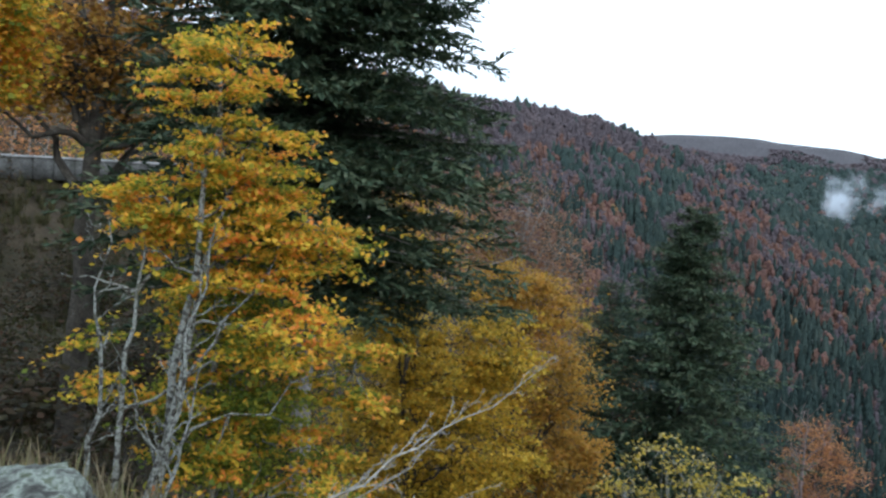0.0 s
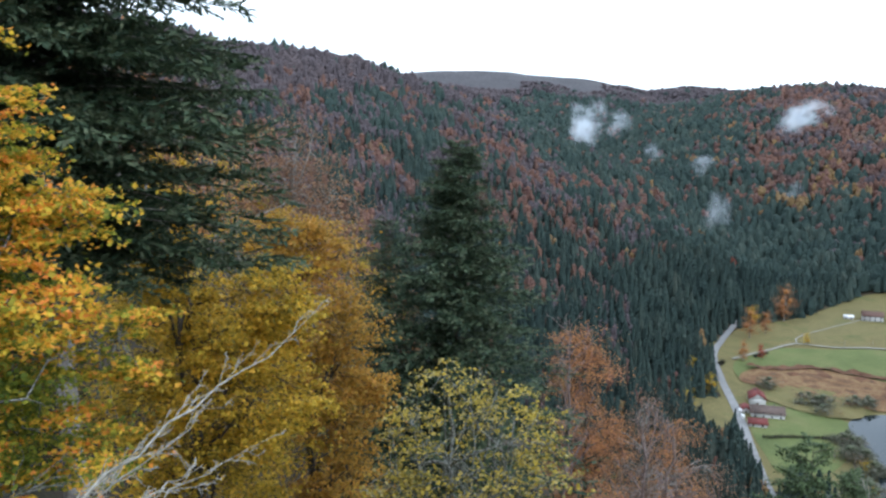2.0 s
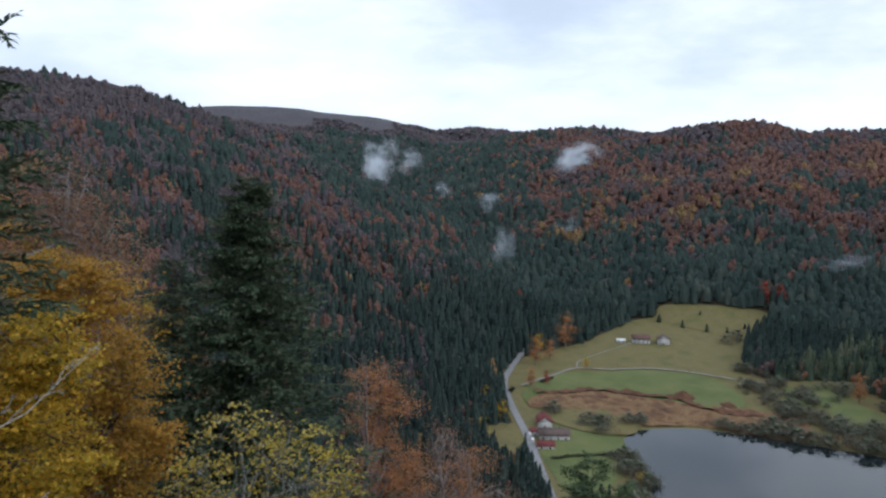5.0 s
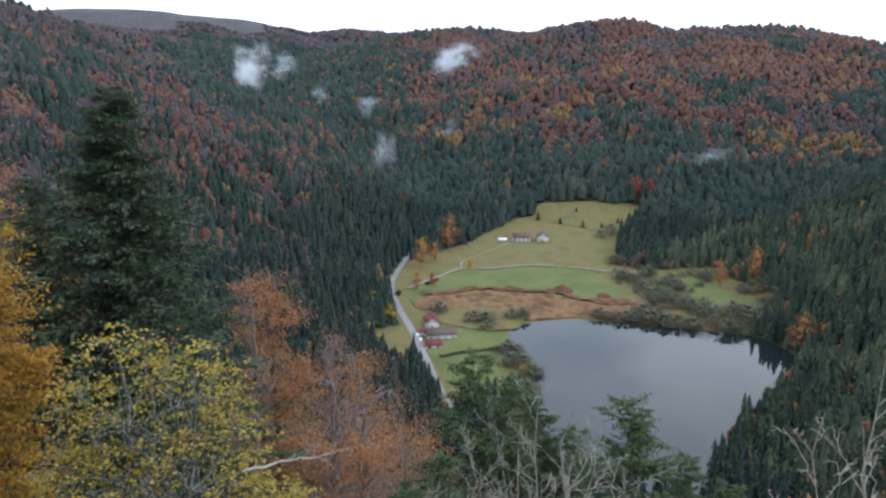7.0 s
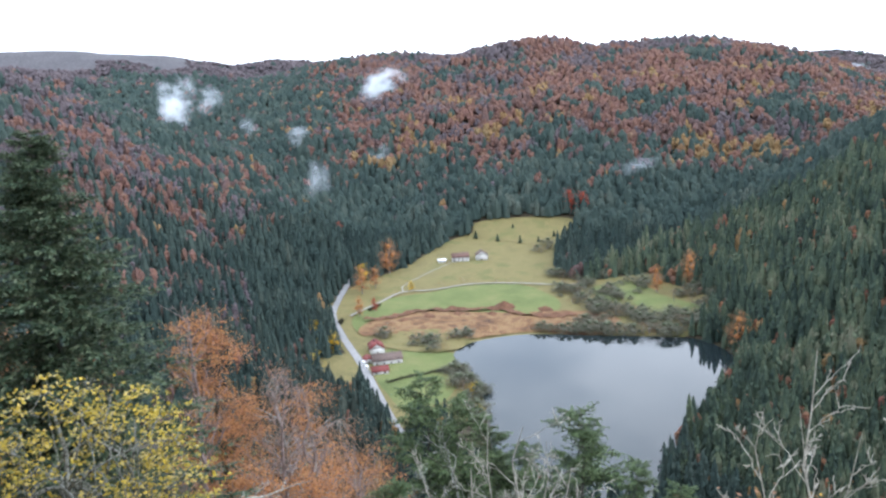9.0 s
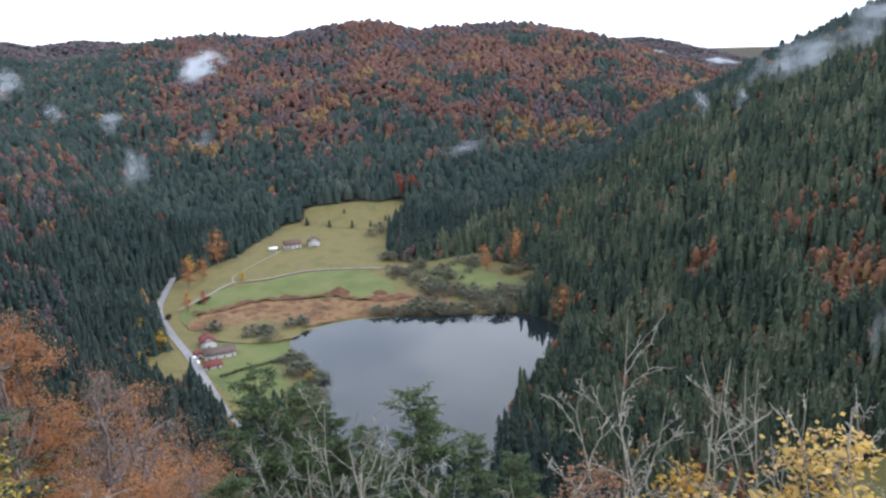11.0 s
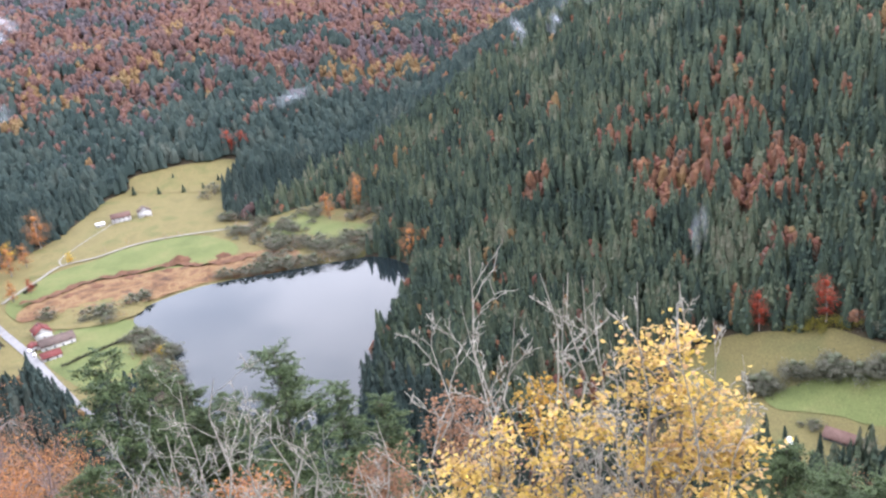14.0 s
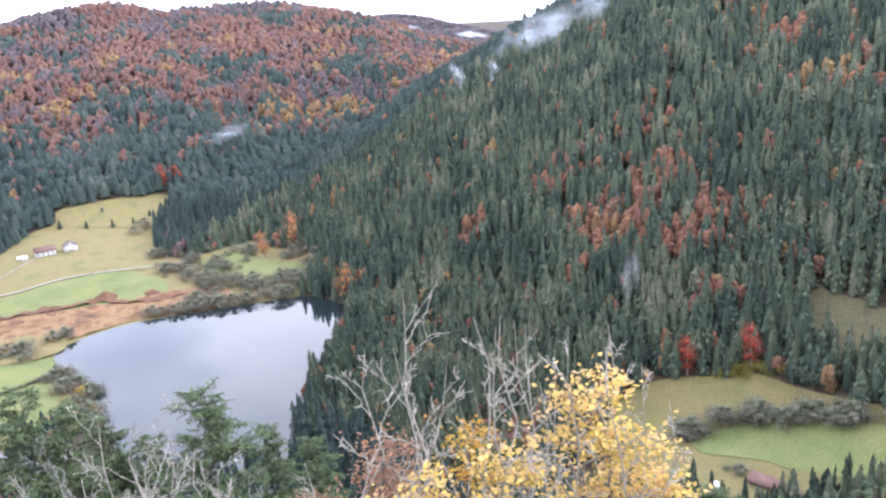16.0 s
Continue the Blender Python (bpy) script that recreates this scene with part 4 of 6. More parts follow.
def spruce(name, foot, height, radius, mat, label, seed=1, clear=0.12, levels=46, per=7, twigs=9, droop=0.25, trunk=0.22, group="", power=0.75, ragged=0.25, bark=None, longest=0.6, hang=0.38, fat=1.0, fan=0):
    """A conifer: whorls of drooping branches with side twigs of needles."""
    rng = np.random.default_rng(seed)
    ob = thing(name, foot, label, "conifer", group)
    wood, crown = Shape(), Shape()
    wood.tube(bent((0, 0, -0.5), (0, 0, height * 0.985), rng, 10, 0, 0.003), trunk * (1.03 - np.linspace(0, 1, 10)), 8)
    n = levels * per
    k = clear + (1 - clear) * ((np.arange(n) // per + rng.uniform(-0.45, 0.45, n)) / levels).clip(0, 0.995)
    fall = (1 - k) / (1 - clear)
    ln = radius * (fall ** power if power > 0 else 1 - np.exp(-5.5 * fall)) * rng.uniform(1 - ragged, 1 + ragged * 0.6, n) + 0.12
    ln *= np.where(k < clear + 0.12, rng.uniform(0.45, 1, n), 1)
    a = rng.uniform(0, 2 * math.pi, n)
    out = np.stack([np.cos(a), np.sin(a), np.zeros(n)], -1)
    rise = rng.uniform(-0.05, 0.12, n) + 0.35 * (k - 0.5).clip(0)
    for m in range(twigs):
        t = (m + 1.0) / twigs
        p = out * (ln * t)[:, None]
        p[:, 2] = k * height + ln * (rise * t - droop * t * t + 0.45 * droop * t ** 4)
        for sgn in (-1, 1):
            turn = sgn * (0.95 - 0.45 * t) + rng.normal(0, 0.32, n)
            d = np.stack([np.cos(a + turn), np.sin(a + turn), -hang + rng.normal(0, 0.25, n)], -1)
            d = unit(d)
            tl = (ln * (0.40 - 0.22 * t) * rng.uniform(0.6, 1.3, n) + 0.03 * radius).clip(0.10, longest)
            s = unit(np.cross(d, np.array([0, 0, 1.0]) + rng.normal(0, 0.35, (n, 3))))
            if not fan:
                crown.kites(p + d * tl[:, None] * 0.5, d, s, tl, (tl * 0.22 + 0.03) * fat, -0.25)
            for j in range(fan):
                g = unit(d + s * (0.55 * (-1) ** j) + rng.normal(0, 0.3, (n, 3)))
                gs = unit(np.cross(g, np.array([0, 0, 1.0]) + rng.normal(0, 0.45, (n, 3))))
                gl = tl * rng.uniform(0.24, 0.42, n) * (1.05 - 0.35 * j / fan) + 0.04
                crown.kites(p + d * (tl * (j + 0.6) / fan)[:, None] + g * gl[:, None] * 0.35, g, gs, gl, (gl * 0.20 + 0.012) * fat, -0.25)
        hd = unit(np.stack([rng.normal(0, 0.35, n), rng.normal(0, 0.35, n), np.full(n, -1.0)], -1))
        hs = unit(np.cross(hd, rng.normal(0, 1, (n, 3))))
        hl = (ln * 0.2 * rng.uniform(0.5, 1.3, n)).clip(0.08, longest * (0.3 if fan else 0.9))
        crown.kites(p + hd * hl[:, None] * 0.4, hd, hs, hl, (hl * 0.32 + 0.03) * fat * (0.7 if fan else 1.0), 0.1)
        sp = unit(out + np.array([0, 0, -0.15]) + rng.normal(0, 0.1, (n, 3)))
        s = unit(np.cross(sp, np.array([0, 0, 1.0]) + rng.normal(0, 0.3, (n, 3))))
        crown.kites(p, sp, s, ln * 1.7 / twigs, (ln * 0.03 + 0.06) * fat * (0.4 if fan else 1.0), -0.2)
    for i in range(0, n, 2 if levels > 20 else 6):
        q = np.array([[0, 0, k[i] * height], list(out[i] * ln[i] * 0.5 + np.array([0, 0, k[i] * height + ln[i] * (rise[i] * 0.5 - droop * 0.25)])), list(out[i] * ln[i] * 0.92 + np.array([0, 0, k[i] * height + ln[i] * (rise[i] - droop * 0.55)]))])
        wood.tube(q, np.array([0.12, 0.07, 0.02]) * trunk + 0.004, 3)
    part("trunk", wood.mesh(name + "_trunk", bark or BARK, True), ob)
    part("crown", crown.mesh(name + "_crown", mat), ob, kind="stuff")
    return ob


def foot_at(az, d, sink=0.1):
    p = bearing(az, d)
    return (p.x, p.y, float(ground(p.x, p.y)) - sink)


def masses(d, rows):
    """Crown masses at level distance d: bearing, elevation, half width and half height in degrees, clusters."""
    k = d * radians(1)
    return [(tuple(bearing(az, d + ((i * 7) % 5 - 2) * 0.12 * w * k, el)), w * k, h * k, n) for i, (az, el, w, h, n) in enumerate(rows)]


def tall_to(az, d, el):
    """The height of a tree at that bearing whose tip stands at that elevation."""
    return d * math.tan(radians(el)) - foot_at(az, d)[2]


BRAMBLE = leaves("bramble_leaves", (0.02, 0.022, 0.01), (0.045, 0.038, 0.018), (0.075, 0.042, 0.022), (0.05, 0.055, 0.02))

# ---- the wood on the slope and the single trees of the valley ----
PROTOS, KIND_LABEL = {}, {}


def prototype(kind, leaf_mat, bark, label, rows, size, spread, per, category="tree", trunk=0.2, conifer=None, group=""):
    """One tree of a kind; the rest are copies of it."""
    KIND_LABEL[kind] = label
    foot = (-40 - 9 * len(PROTOS), -60 - 7 * len(PROTOS), 0)
    foot = (foot[0], foot[1], float(ground(foot[0], foot[1])) - 0.1)
    if conifer:
        h, r = conifer
        PROTOS[kind] = spruce(kind, foot, h, r, leaf_mat, label, seed=100 + len(PROTOS), levels=12, per=5, twigs=3, longest=0.95, droop=0.2, trunk=0.2, clear=0.06, power=0.8, group=group)
    else:
        blobs = [((foot[0] + x, foot[1] + y, foot[2] + z), rw, rh, n) for x, y, z, rw, rh, n in rows]
        PROTOS[kind] = broadleaf(kind, foot, blobs, leaf_mat, bark, label, trunk=trunk, per=per, spread=spread, size=size, seed=100 + len(PROTOS), category=category, group=group, sides=4, fine=False, flat=0.5, core=0.36 if kind in ("willow_bush", "golden_tree", "orange_tree", "red_tree") else 0.0)
    return PROTOS[kind]



def lone_fir():
    """A small fir grown dense to the ground: stem and ragged whorls."""
    KIND_LABEL["lone_fir"] = "small dark fir standing alone in the grass"
    rng = np.random.default_rng(55)
    ob = thing("fir_tree", (-60, -90, float(ground(-60, -90))), KIND_LABEL["lone_fir"], "conifer", "lone firs")
    rings = []
    for k in range(9):
        rings += [(0.93 - 0.1 * k, 0.05 + 0.024 * (k + 1)), (0.90 - 0.1 * k, 0.03 + 0.014 * (k + 1))]
    v, f = jagged(rings, 9, rng, 0.3)
    part("crown", raw_mesh("lone_fir_crown", v * np.array([11.0, 11.0, 10.0]), f, FAR_CONIFER), ob, kind="stuff")
    s = Shape()
    s.tube([(0, 0, -0.4), (0, 0, 3.0)], [0.2, 0.14], 6)
    part("trunk", s.mesh("lone_fir_trunk", BARK), ob)
    PROTOS["lone_fir"] = ob


lone_fir()
USED = set()


def put(kind, x, y, scale=1.0, turn=0.0, label="", wide=1.0, sink=0.2):
    """Stands a tree of that kind there: the first is the tree itself, the others copies."""
    m = pose(x, y, float(ground(x, y)) - sink, 0, 0, turn)
    ob = PROTOS[kind]
    if kind in USED:
        ob = copy_thing(ob, m)
    USED.add(kind)
    ob.matrix_basis = m
    ob.scale = (scale * wide, scale * wide, scale)
    ob["label"] = label or KIND_LABEL[kind]
    return ob


TALL = [(0, 0, 13, 3.2, 2.6, 10), (1.6, 0.5, 10, 3.0, 2.4, 10), (-1.8, 0.4, 9.5, 3.0, 2.4, 10), (0.2, -1.8, 8, 3.2, 2.3, 10), (0, 1.8, 6.5, 3.2, 2.0, 9)]
ROUND = [(0, 0, 6.8, 1.7, 1.8, 9), (1.1, 0.4, 4.8, 1.8, 1.6, 9), (-1.1, 0.6, 4.4, 1.8, 1.6, 9), (0.1, -1.1, 3.4, 1.9, 1.6, 10), (0, 0.3, 2.2, 1.9, 1.2, 8)]
SHRUB = [(0, 0, 2.6, 1.6, 1.2, 8), (1.2, 0.3, 1.7, 1.4, 1.0, 7), (-1.1, 0.5, 1.6, 1.4, 1.0, 7), (0.2, -1.1, 1.3, 1.4, 0.9, 7)]
prototype("rust_beech", RUST, GREY_BARK, "rust-orange beech tree in autumn leaf on the slope", TALL, 0.42, 0.9, 12, group="slope wood")
prototype("russet_beech", RUSSET, GREY_BARK, "faded brown beech tree on the slope", TALL, 0.42, 0.9, 10, group="slope wood")
prototype("golden_tree", OCHRE, GREY_BARK, "golden yellow autumn tree in the valley", ROUND, 0.25, 0.6, 30, group="valley trees")
prototype("orange_tree", RUST, GREY_BARK, "bright orange autumn tree in the valley", ROUND, 0.24, 0.6, 40, group="valley trees")
prototype("red_tree", BRIGHT_RED, GREY_BARK, "scarlet autumn tree at the forest edge", ROUND, 0.24, 0.6, 40, group="valley trees")
prototype("willow_bush", GREY_GREEN, GREY_BARK, "grey-green willow bush beside the water", SHRUB, 0.27, 0.46, 18, category="bush", trunk=0.08, group="willow bushes")
prototype("slope_fir", FIR_NEEDLES, BARK, "dark green fir on the wooded slope", None, 0, 0, 0, conifer=(17.0, 3.1), group="slope wood")
prototype("bramble_bush", BRAMBLE, BARK, "dark brown bramble thicket in the hollow", SHRUB, 0.17, 0.45, 26, category="bush", trunk=0.06, group="brambles")
prototype("golden_bush", GORSE, GREY_BARK, "yellow-green thicket at the foot of the wood", SHRUB, 0.26, 0.5, 26, category="bush", trunk=0.07, group="willow bushes")
prototype("bare_bush", RUSSET, GREY_BARK, "bare brownish bush with a few leaves", SHRUB, 0.16, 0.5, 6, category="bush", trunk=0.1, group="willow bushes")


def plant_slope():
    """Trees on the steep wooded side between the lookout and the valley floor."""
    rng = np.random.default_rng(31)
    made = []
    for _ in range(2600):
        az, d = rng.uniform(-2, 104), math.sqrt(rng.uniform(48 ** 2, 285 ** 2))
        p = bearing(az, d)
        gap = 6.2 + d * 0.034
        if any(abs(p.x - q[0]) < gap and abs(p.y - q[1]) < gap for q in made) or float(ground(p.x, p.y)) < -202:
            continue
        if near_line(ROAD, np.array([p.x]), np.array([p.y]), 10)[0] or inside(RIGHT_MEADOW, p.x, p.y) or (d < 75 and az < 40) or (d < 66 and az < 84):
            continue
        made.append((p.x, p.y))
        u = rng.uniform()
        leafy = 0.75 if az < 40 else 0.25
        kind = ("rust_beech" if u < leafy * 0.55 else "russet_beech") if u < leafy else "slope_fir"
        low = 0.62 if d < 130 else 0.85
        put(kind, p.x, p.y, low * rng.uniform(0.75, 1.15), rng.uniform(0, 360))
    return len(made)


plant_slope()
for x, y, s, lab in [(572, 772, 1.3, "red-leaved tree above the road in the firs"), (800, 602, 2.3, "crimson tree at the end of the clearing"), (812, 590, 2.0, "crimson tree beside another at the wood's edge"), (408, 5, 1.6, "dull red tree at the edge of the pasture"), (406, -26, 1.75, "tall scarlet tree above the ochre pasture"), (448, 560, 1.0, "red tree by the road")]:
    put("red_tree", x, y, s * 1.75, x, lab, 0.72 if y < 100 else 0.8)
for x, y, s, lab in [(473, 609, 1.7, "orange tree where the road enters the forest"), (538, 643, 2.1, "tall orange tree at the top of the pasture"), (495, 615, 1.3, "orange tree beside the farm road"), (660, 362, 1.8, "orange tree at the marsh edge"), (640, 385, 1.5, "orange tree by the small meadow"), (675, 372, 1.7, "orange tree among the willows"), (548, 262, 1.7, "orange tree on the lake shore"), (430, 560, 1.1, "orange tree beside the lane")]:
    put("orange_tree", x, y, s * 2.1, y, lab, 0.85)
for x, y, s, lab in [(500, 640, 1.7, "yellow tree among orange ones at the forest edge"), (358, 501, 1.5, "yellow tree beside the road"), (366, 535, 1.4, "yellow tree below the firs"), (511, 580, 1.0, "yellow tree on the lane"), (318, 470, 1.6, "golden tree on the grass strip"), (345, 505, 1.2, "small golden tree by the lawn"), (394, -47, 0.7, "small yellow tree at the wood edge")]:
    put("golden_tree", x, y, s * 1.45, x + y, lab, 1.0)
for x, y, s in [(404, -10, 1.0), (405, -15, 1.3), (402, -17, 0.9), (404, -21, 1.5), (401, -24, 1.0), (403, -30, 1.3), (400, -33, 0.9), (400, -38, 1.4)]:
    put("golden_bush", x, y, s * 1.2, x * 7 + y * 31, "", 1.5)


def scatter_bushes():
    rng = np.random.default_rng(5)
    spots = []
    for (cx, cy, rx, ry, n) in [(600, 395, 30, 16, 16), (578, 372, 14, 20, 16), (585, 335, 14, 22, 19), (590, 300, 16, 16, 14), (640, 345, 26, 20, 14), (618, 420, 22, 14, 14), (598, 445, 8, 18, 6), (425, 455, 16, 18, 9), (455, 452, 10, 10, 5), (400, 405, 14, 16, 9), (372, 365, 16, 22, 11), (345, 330, 14, 22, 10), (645, 470, 16, 22, 7), (700, 565, 14, 12, 6), (373, -30, 2, 8, 14), (370, -47, 2, 8, 14), (365, -66, 2, 9, 14), (359, -84, 3, 10, 10), (367, 2, 3, 4, 8), (390, -62, 4, 8, 12), (382, -78, 4, 8, 10), (398, -48, 3, 5, 5), (374, -12, 2, 3, 4), (338, -18, 3, 4, 4), (324, -40, 4, 6, 5), (560, 330, 10, 18, 7), (326, 300, 10, 20, 7), (600, 458, 12, 14, 11), (585, 432, 12, 14, 12), (572, 405, 12, 12, 11), (556, 385, 12, 12, 9), (570, 355, 8, 16, 11), (582, 318, 8, 14, 10), (620, 320, 16, 12, 11), (640, 350, 14, 14, 10), (652, 405, 12, 14, 9), (625, 452, 14, 8, 7), (632, 485, 8, 16, 7), (412, 500, 10, 10, 5), (422, 468, 10, 12, 6)]:
        for _ in range(n):
            spots.append((cx + rng.normal(0, 0.6) * rx, cy + rng.normal(0, 0.6) * ry, rng.uniform(1.1, 2.6) * (0.8 if cy < 100 and cx < 350 else 1.3 if cy < 100 else 1.4)))
    for k in np.linspace(0, 1, 26):
        x, y = 500 + 58 * k + rng.normal(0, 1.5), 420 - 105 * k + 9 + rng.normal(0, 2)
        spots.append((x + 1, y - 5, rng.uniform(1.8, 2.6) + 1.6 * min(1, 2 * k)))
    for x, y, s in spots:
        if inside(LAKE, x, y):
            continue
        put("bare_bush" if rng.uniform() < 0.3 and y > 100 else "willow_bush", x, y, s, rng.uniform(0, 360), "", rng.uniform(0.9, 1.2))
    for x, y, s in [(698, 632, 0.62), (708, 606, 0.66), (690, 660, 0.7), (722, 590, 0.5), (735, 640, 0.4), (745, 585, 0.5), (312, 432, 0.55), (306, 424, 0.5), (318, 440, 0.5), (300, 412, 0.6), (322, 446, 0.45), (296, 404, 0.6), (310, 414, 0.55), (304, 398, 0.5), (292, 392, 0.6)]:
        put("lone_fir", x, y, s * 1.5, x)
    for x, y in [(583, 516), (578, 527), (640, 500), (560, 556), (540, 566)]:
        put("bare_bush", x, y, 2.4, y, "bare grey-brown tree in the pasture", 0.8)


scatter_bushes()

# ---- the wood round the lookout ----
broadleaf("maple_tree", foot_at(-18.5, 11.4), masses(12.3, [(-14.6, 5.4, 4.6, 3.3, 26), (-13.8, 0.3, 5.0, 3.1, 28), (-13.0, -4.6, 7.2, 3.7, 48), (-19.2, -3.6, 3.0, 2.3, 15), (-8.2, -5.5, 4.0, 3.1, 20), (-12.2, -10.6, 7.5, 3.7, 38), (-5.8, -14.2, 3.6, 2.5, 14), (-13.5, -15.6, 6.5, 4.6, 22), (-11.0, -20.4, 7.7, 3.5, 24), (-21.0, -13.7, 2.0, 4.6, 7)]),
          YELLOW, LICHEN_BARK, "yellow and orange autumn maple with lichen-grey stems on the slope", trunk=0.085, per=105, spread=0.19, size=0.094, flat=0.17, seed=3, stems=3, dead=10, group="broadleaf trees")
broadleaf("maple_tree", foot_at(-15.5, 13.0), masses(13.2, [(-13.5, -15.0, 5.5, 3.6, 46), (-12.0, -19.5, 6.5, 3.0, 44), (-13.2, -9.0, 4.6, 2.6, 22), (-13.5, -2.5, 4.0, 2.4, 14)]),
          GREENING, LICHEN_BARK, "green-yellow maple half hidden behind a yellow one", trunk=0.09, per=110, spread=0.24, size=0.085, flat=0.17, seed=181, stems=2, group="broadleaf trees")
broadleaf("beech_tree", foot_at(-23.8, 24), masses(24, [(-21.3, 8.4, 5.6, 3.8, 60), (-25.1, 6.6, 4.6, 2.4, 45), (-29.5, 8.3, 4.3, 4.0, 45), (-16.5, 8.9, 3.5, 2.3, 20), (-24, 12.5, 6, 3, 50), (-14, 10.5, 4.5, 2.6, 40), (-11, 12.5, 3.5, 2.4, 24), (-23.5, 4.4, 4.2, 1.7, 46), (-27.5, 3.2, 2.4, 1.3, 22), (-18.8, 4.6, 3.2, 1.8, 34), (-19.5, 2.2, 1.8, 1.0, 12)]),
          ORANGE, BARK, "old dark-trunked beech with thin orange-brown leaves by the road", trunk=0.42, per=40, spread=0.5, size=0.16, seed=5, dead=6, group="broadleaf trees", top=tuple(bearing(-21.5, 24, 12)))
broadleaf("birch_tree", foot_at(-30.2, 19.5), masses(19.5, [(-28.4, 8.2, 2.2, 3.0, 60), (-28.4, 4.2, 2.0, 1.9, 46), (-27.6, 6.2, 1.6, 2.0, 30)]), YELLOW, GREY_BARK, "slim yellow-leaved tree beside the road", trunk=0.18, per=60, spread=0.3, size=0.13, seed=6, group="broadleaf trees")
spruce("spruce_tree", foot_at(-8.6, 18.5), 19.9, 4.9, NEEDLES, "tall dark spruce with heavy drooping branches and a bare lower trunk", seed=7, clear=0.33, levels=48, per=13, twigs=13, longest=0.62, hang=0.10, droop=0.2, fan=10, trunk=0.27, group="conifers", power=0.8, ragged=0.26, bark=GREY_BARK, fat=1.4)
broadleaf("hazel_tree", foot_at(-0.5, 22.5), masses(22.5, [(-1.7, -10.2, 3.5, 3.1, 60), (0.9, -13.9, 5.0, 3.5, 90), (-2.1, -17.9, 4.6, 3.9, 80), (2.9, -19.1, 5.8, 3.9, 95), (4.7, -12.1, 3.5, 3.1, 55), (-2.6, -7.5, 2.3, 1.5, 18), (-0.6, -5.5, 1.5, 0.8, 8), (0, -23, 6, 3, 60)]),
          OCHRE, BARK, "dense ochre-yellow hazel on the steep slope", trunk=0.14, per=84, spread=0.26, size=0.115, flat=0.24, seed=8, stems=3, group="broadleaf trees")
broadleaf("hazel_tree", foot_at(-2, 27), masses(27, [(-3.5, -12, 4, 3.2, 60), (0.5, -16, 5, 4, 80), (4, -20, 5, 4, 70), (-4, -19, 5, 4, 70), (0, -25, 7, 3, 70), (4.5, -14, 3, 3, 40)]),
          OCHRE, BARK, "ochre hazel thicket behind another on the slope", trunk=0.14, per=60, spread=0.3, size=0.14, flat=0.24, seed=180, stems=3, group="broadleaf trees")
broadleaf("beech_tree", foot_at(8.2, 27), masses(27, [(7.3, -9.6, 3.1, 3.1, 60), (8.8, -14.1, 3.1, 3.5, 70), (8.5, -18.7, 3.9, 3.9, 80), (5.6, -7.4, 2.3, 1.5, 24), (10.2, -19.2, 2.5, 4.0, 50), (8.9, -24.8, 3.3, 3.5, 60)]),
          AMBER, BARK, "amber young beech with layered branches", trunk=0.18, per=66, spread=0.32, size=0.13, flat=0.18, seed=9, group="broadleaf trees")
broadleaf("beech_tree", foot_at(7, 52), masses(52, [(6.0, -2.6, 2.6, 3.4, 90), (4.6, -5.6, 2.9, 3.0, 90), (8.4, -6.6, 2.6, 3.5, 90), (9.5, -12.0, 2.6, 3.8, 70), (2, -4, 3, 4, 40)]),
          SALMON, GREY_BARK, "tall half-bare salmon-brown beech with fine grey twigs", trunk=0.3, per=40, spread=0.75, size=0.15, seed=10, dead=40, group="broadleaf trees")
spruce("spruce_tree", foot_at(17.6, 46), tall_to(17.6, 46, -0.9), 8.6, NEEDLES, "broad dark green spruce standing free on the slope", seed=12, clear=0.05, levels=34, per=12, twigs=12, longest=1.1, hang=0.04, droop=0.12, fan=5, trunk=0.32, group="conifers", power=0.78, ragged=0.28, fat=1.7)
spruce("spruce_tree", foot_at(12.4, 48), tall_to(12.4, 48, -6.4), 3.7, NEEDLES, "slender dark young spruce beside a larger one", seed=13, clear=0.05, levels=40, per=8, twigs=10, longest=0.8, droop=0.16, hang=0.1, trunk=0.22, group="conifers", power=0.5, fan=3)
broadleaf("whitebeam_tree", foot_at(18, 19), masses(19, [(17.2, -18.5, 2.9, 2.1, 22), (14.3, -21.2, 2.9, 2.3, 26), (21.3, -20.4, 3.1, 2.7, 28), (18.0, -23.5, 4.4, 2.7, 40), (23.8, -23.4, 2.5, 2.7, 24), (13.0, -24.6, 2.5, 1.9, 22), (15.5, -26.9, 6.2, 3.5, 60), (24.7, -28.0, 4.2, 2.7, 60), (27.6, -30.0, 2.6, 2.2, 34), (19, -31, 8, 2.6, 70), (23.5, -21.5, 2.0, 2.4, 20)]),
          LIME_YELLOW, LICHEN_BARK, "round-crowned tree with lichen-white twigs and thin yellow leaves", trunk=0.16, per=21, spread=0.17, size=0.105, flat=0.2, seed=14, stems=3, dead=90, group="broadleaf trees")
broadleaf("beech_tree", foot_at(27.2, 62), masses(62, [(26.7, -16.7, 2.3, 3.1, 60), (27.9, -22.1, 2.7, 3.5, 75), (27.0, -27.0, 2.7, 3.5, 60), (25, -24, 2, 4, 40)]),
          RUST, BARK, "rust-orange beech on the slope above the valley", trunk=0.3, per=110, spread=0.55, size=0.15, seed=15, group="broadleaf trees")
broadleaf("beech_tree", foot_at(33.5, 66), masses(66, [(33.3, -21.7, 2.3, 2.7, 34), (34.3, -26.4, 3.1, 3.5, 55), (30.8, -26.9, 2.3, 4.2, 45), (37.7, -25.8, 1.8, 1.9, 16), (38, -29, 3, 2.5, 40)]),
          RUST, GREY_BARK, "thinning orange-brown beech with bare upper twigs", trunk=0.26, per=80, spread=0.6, size=0.14, seed=16, dead=26, group="broadleaf trees")
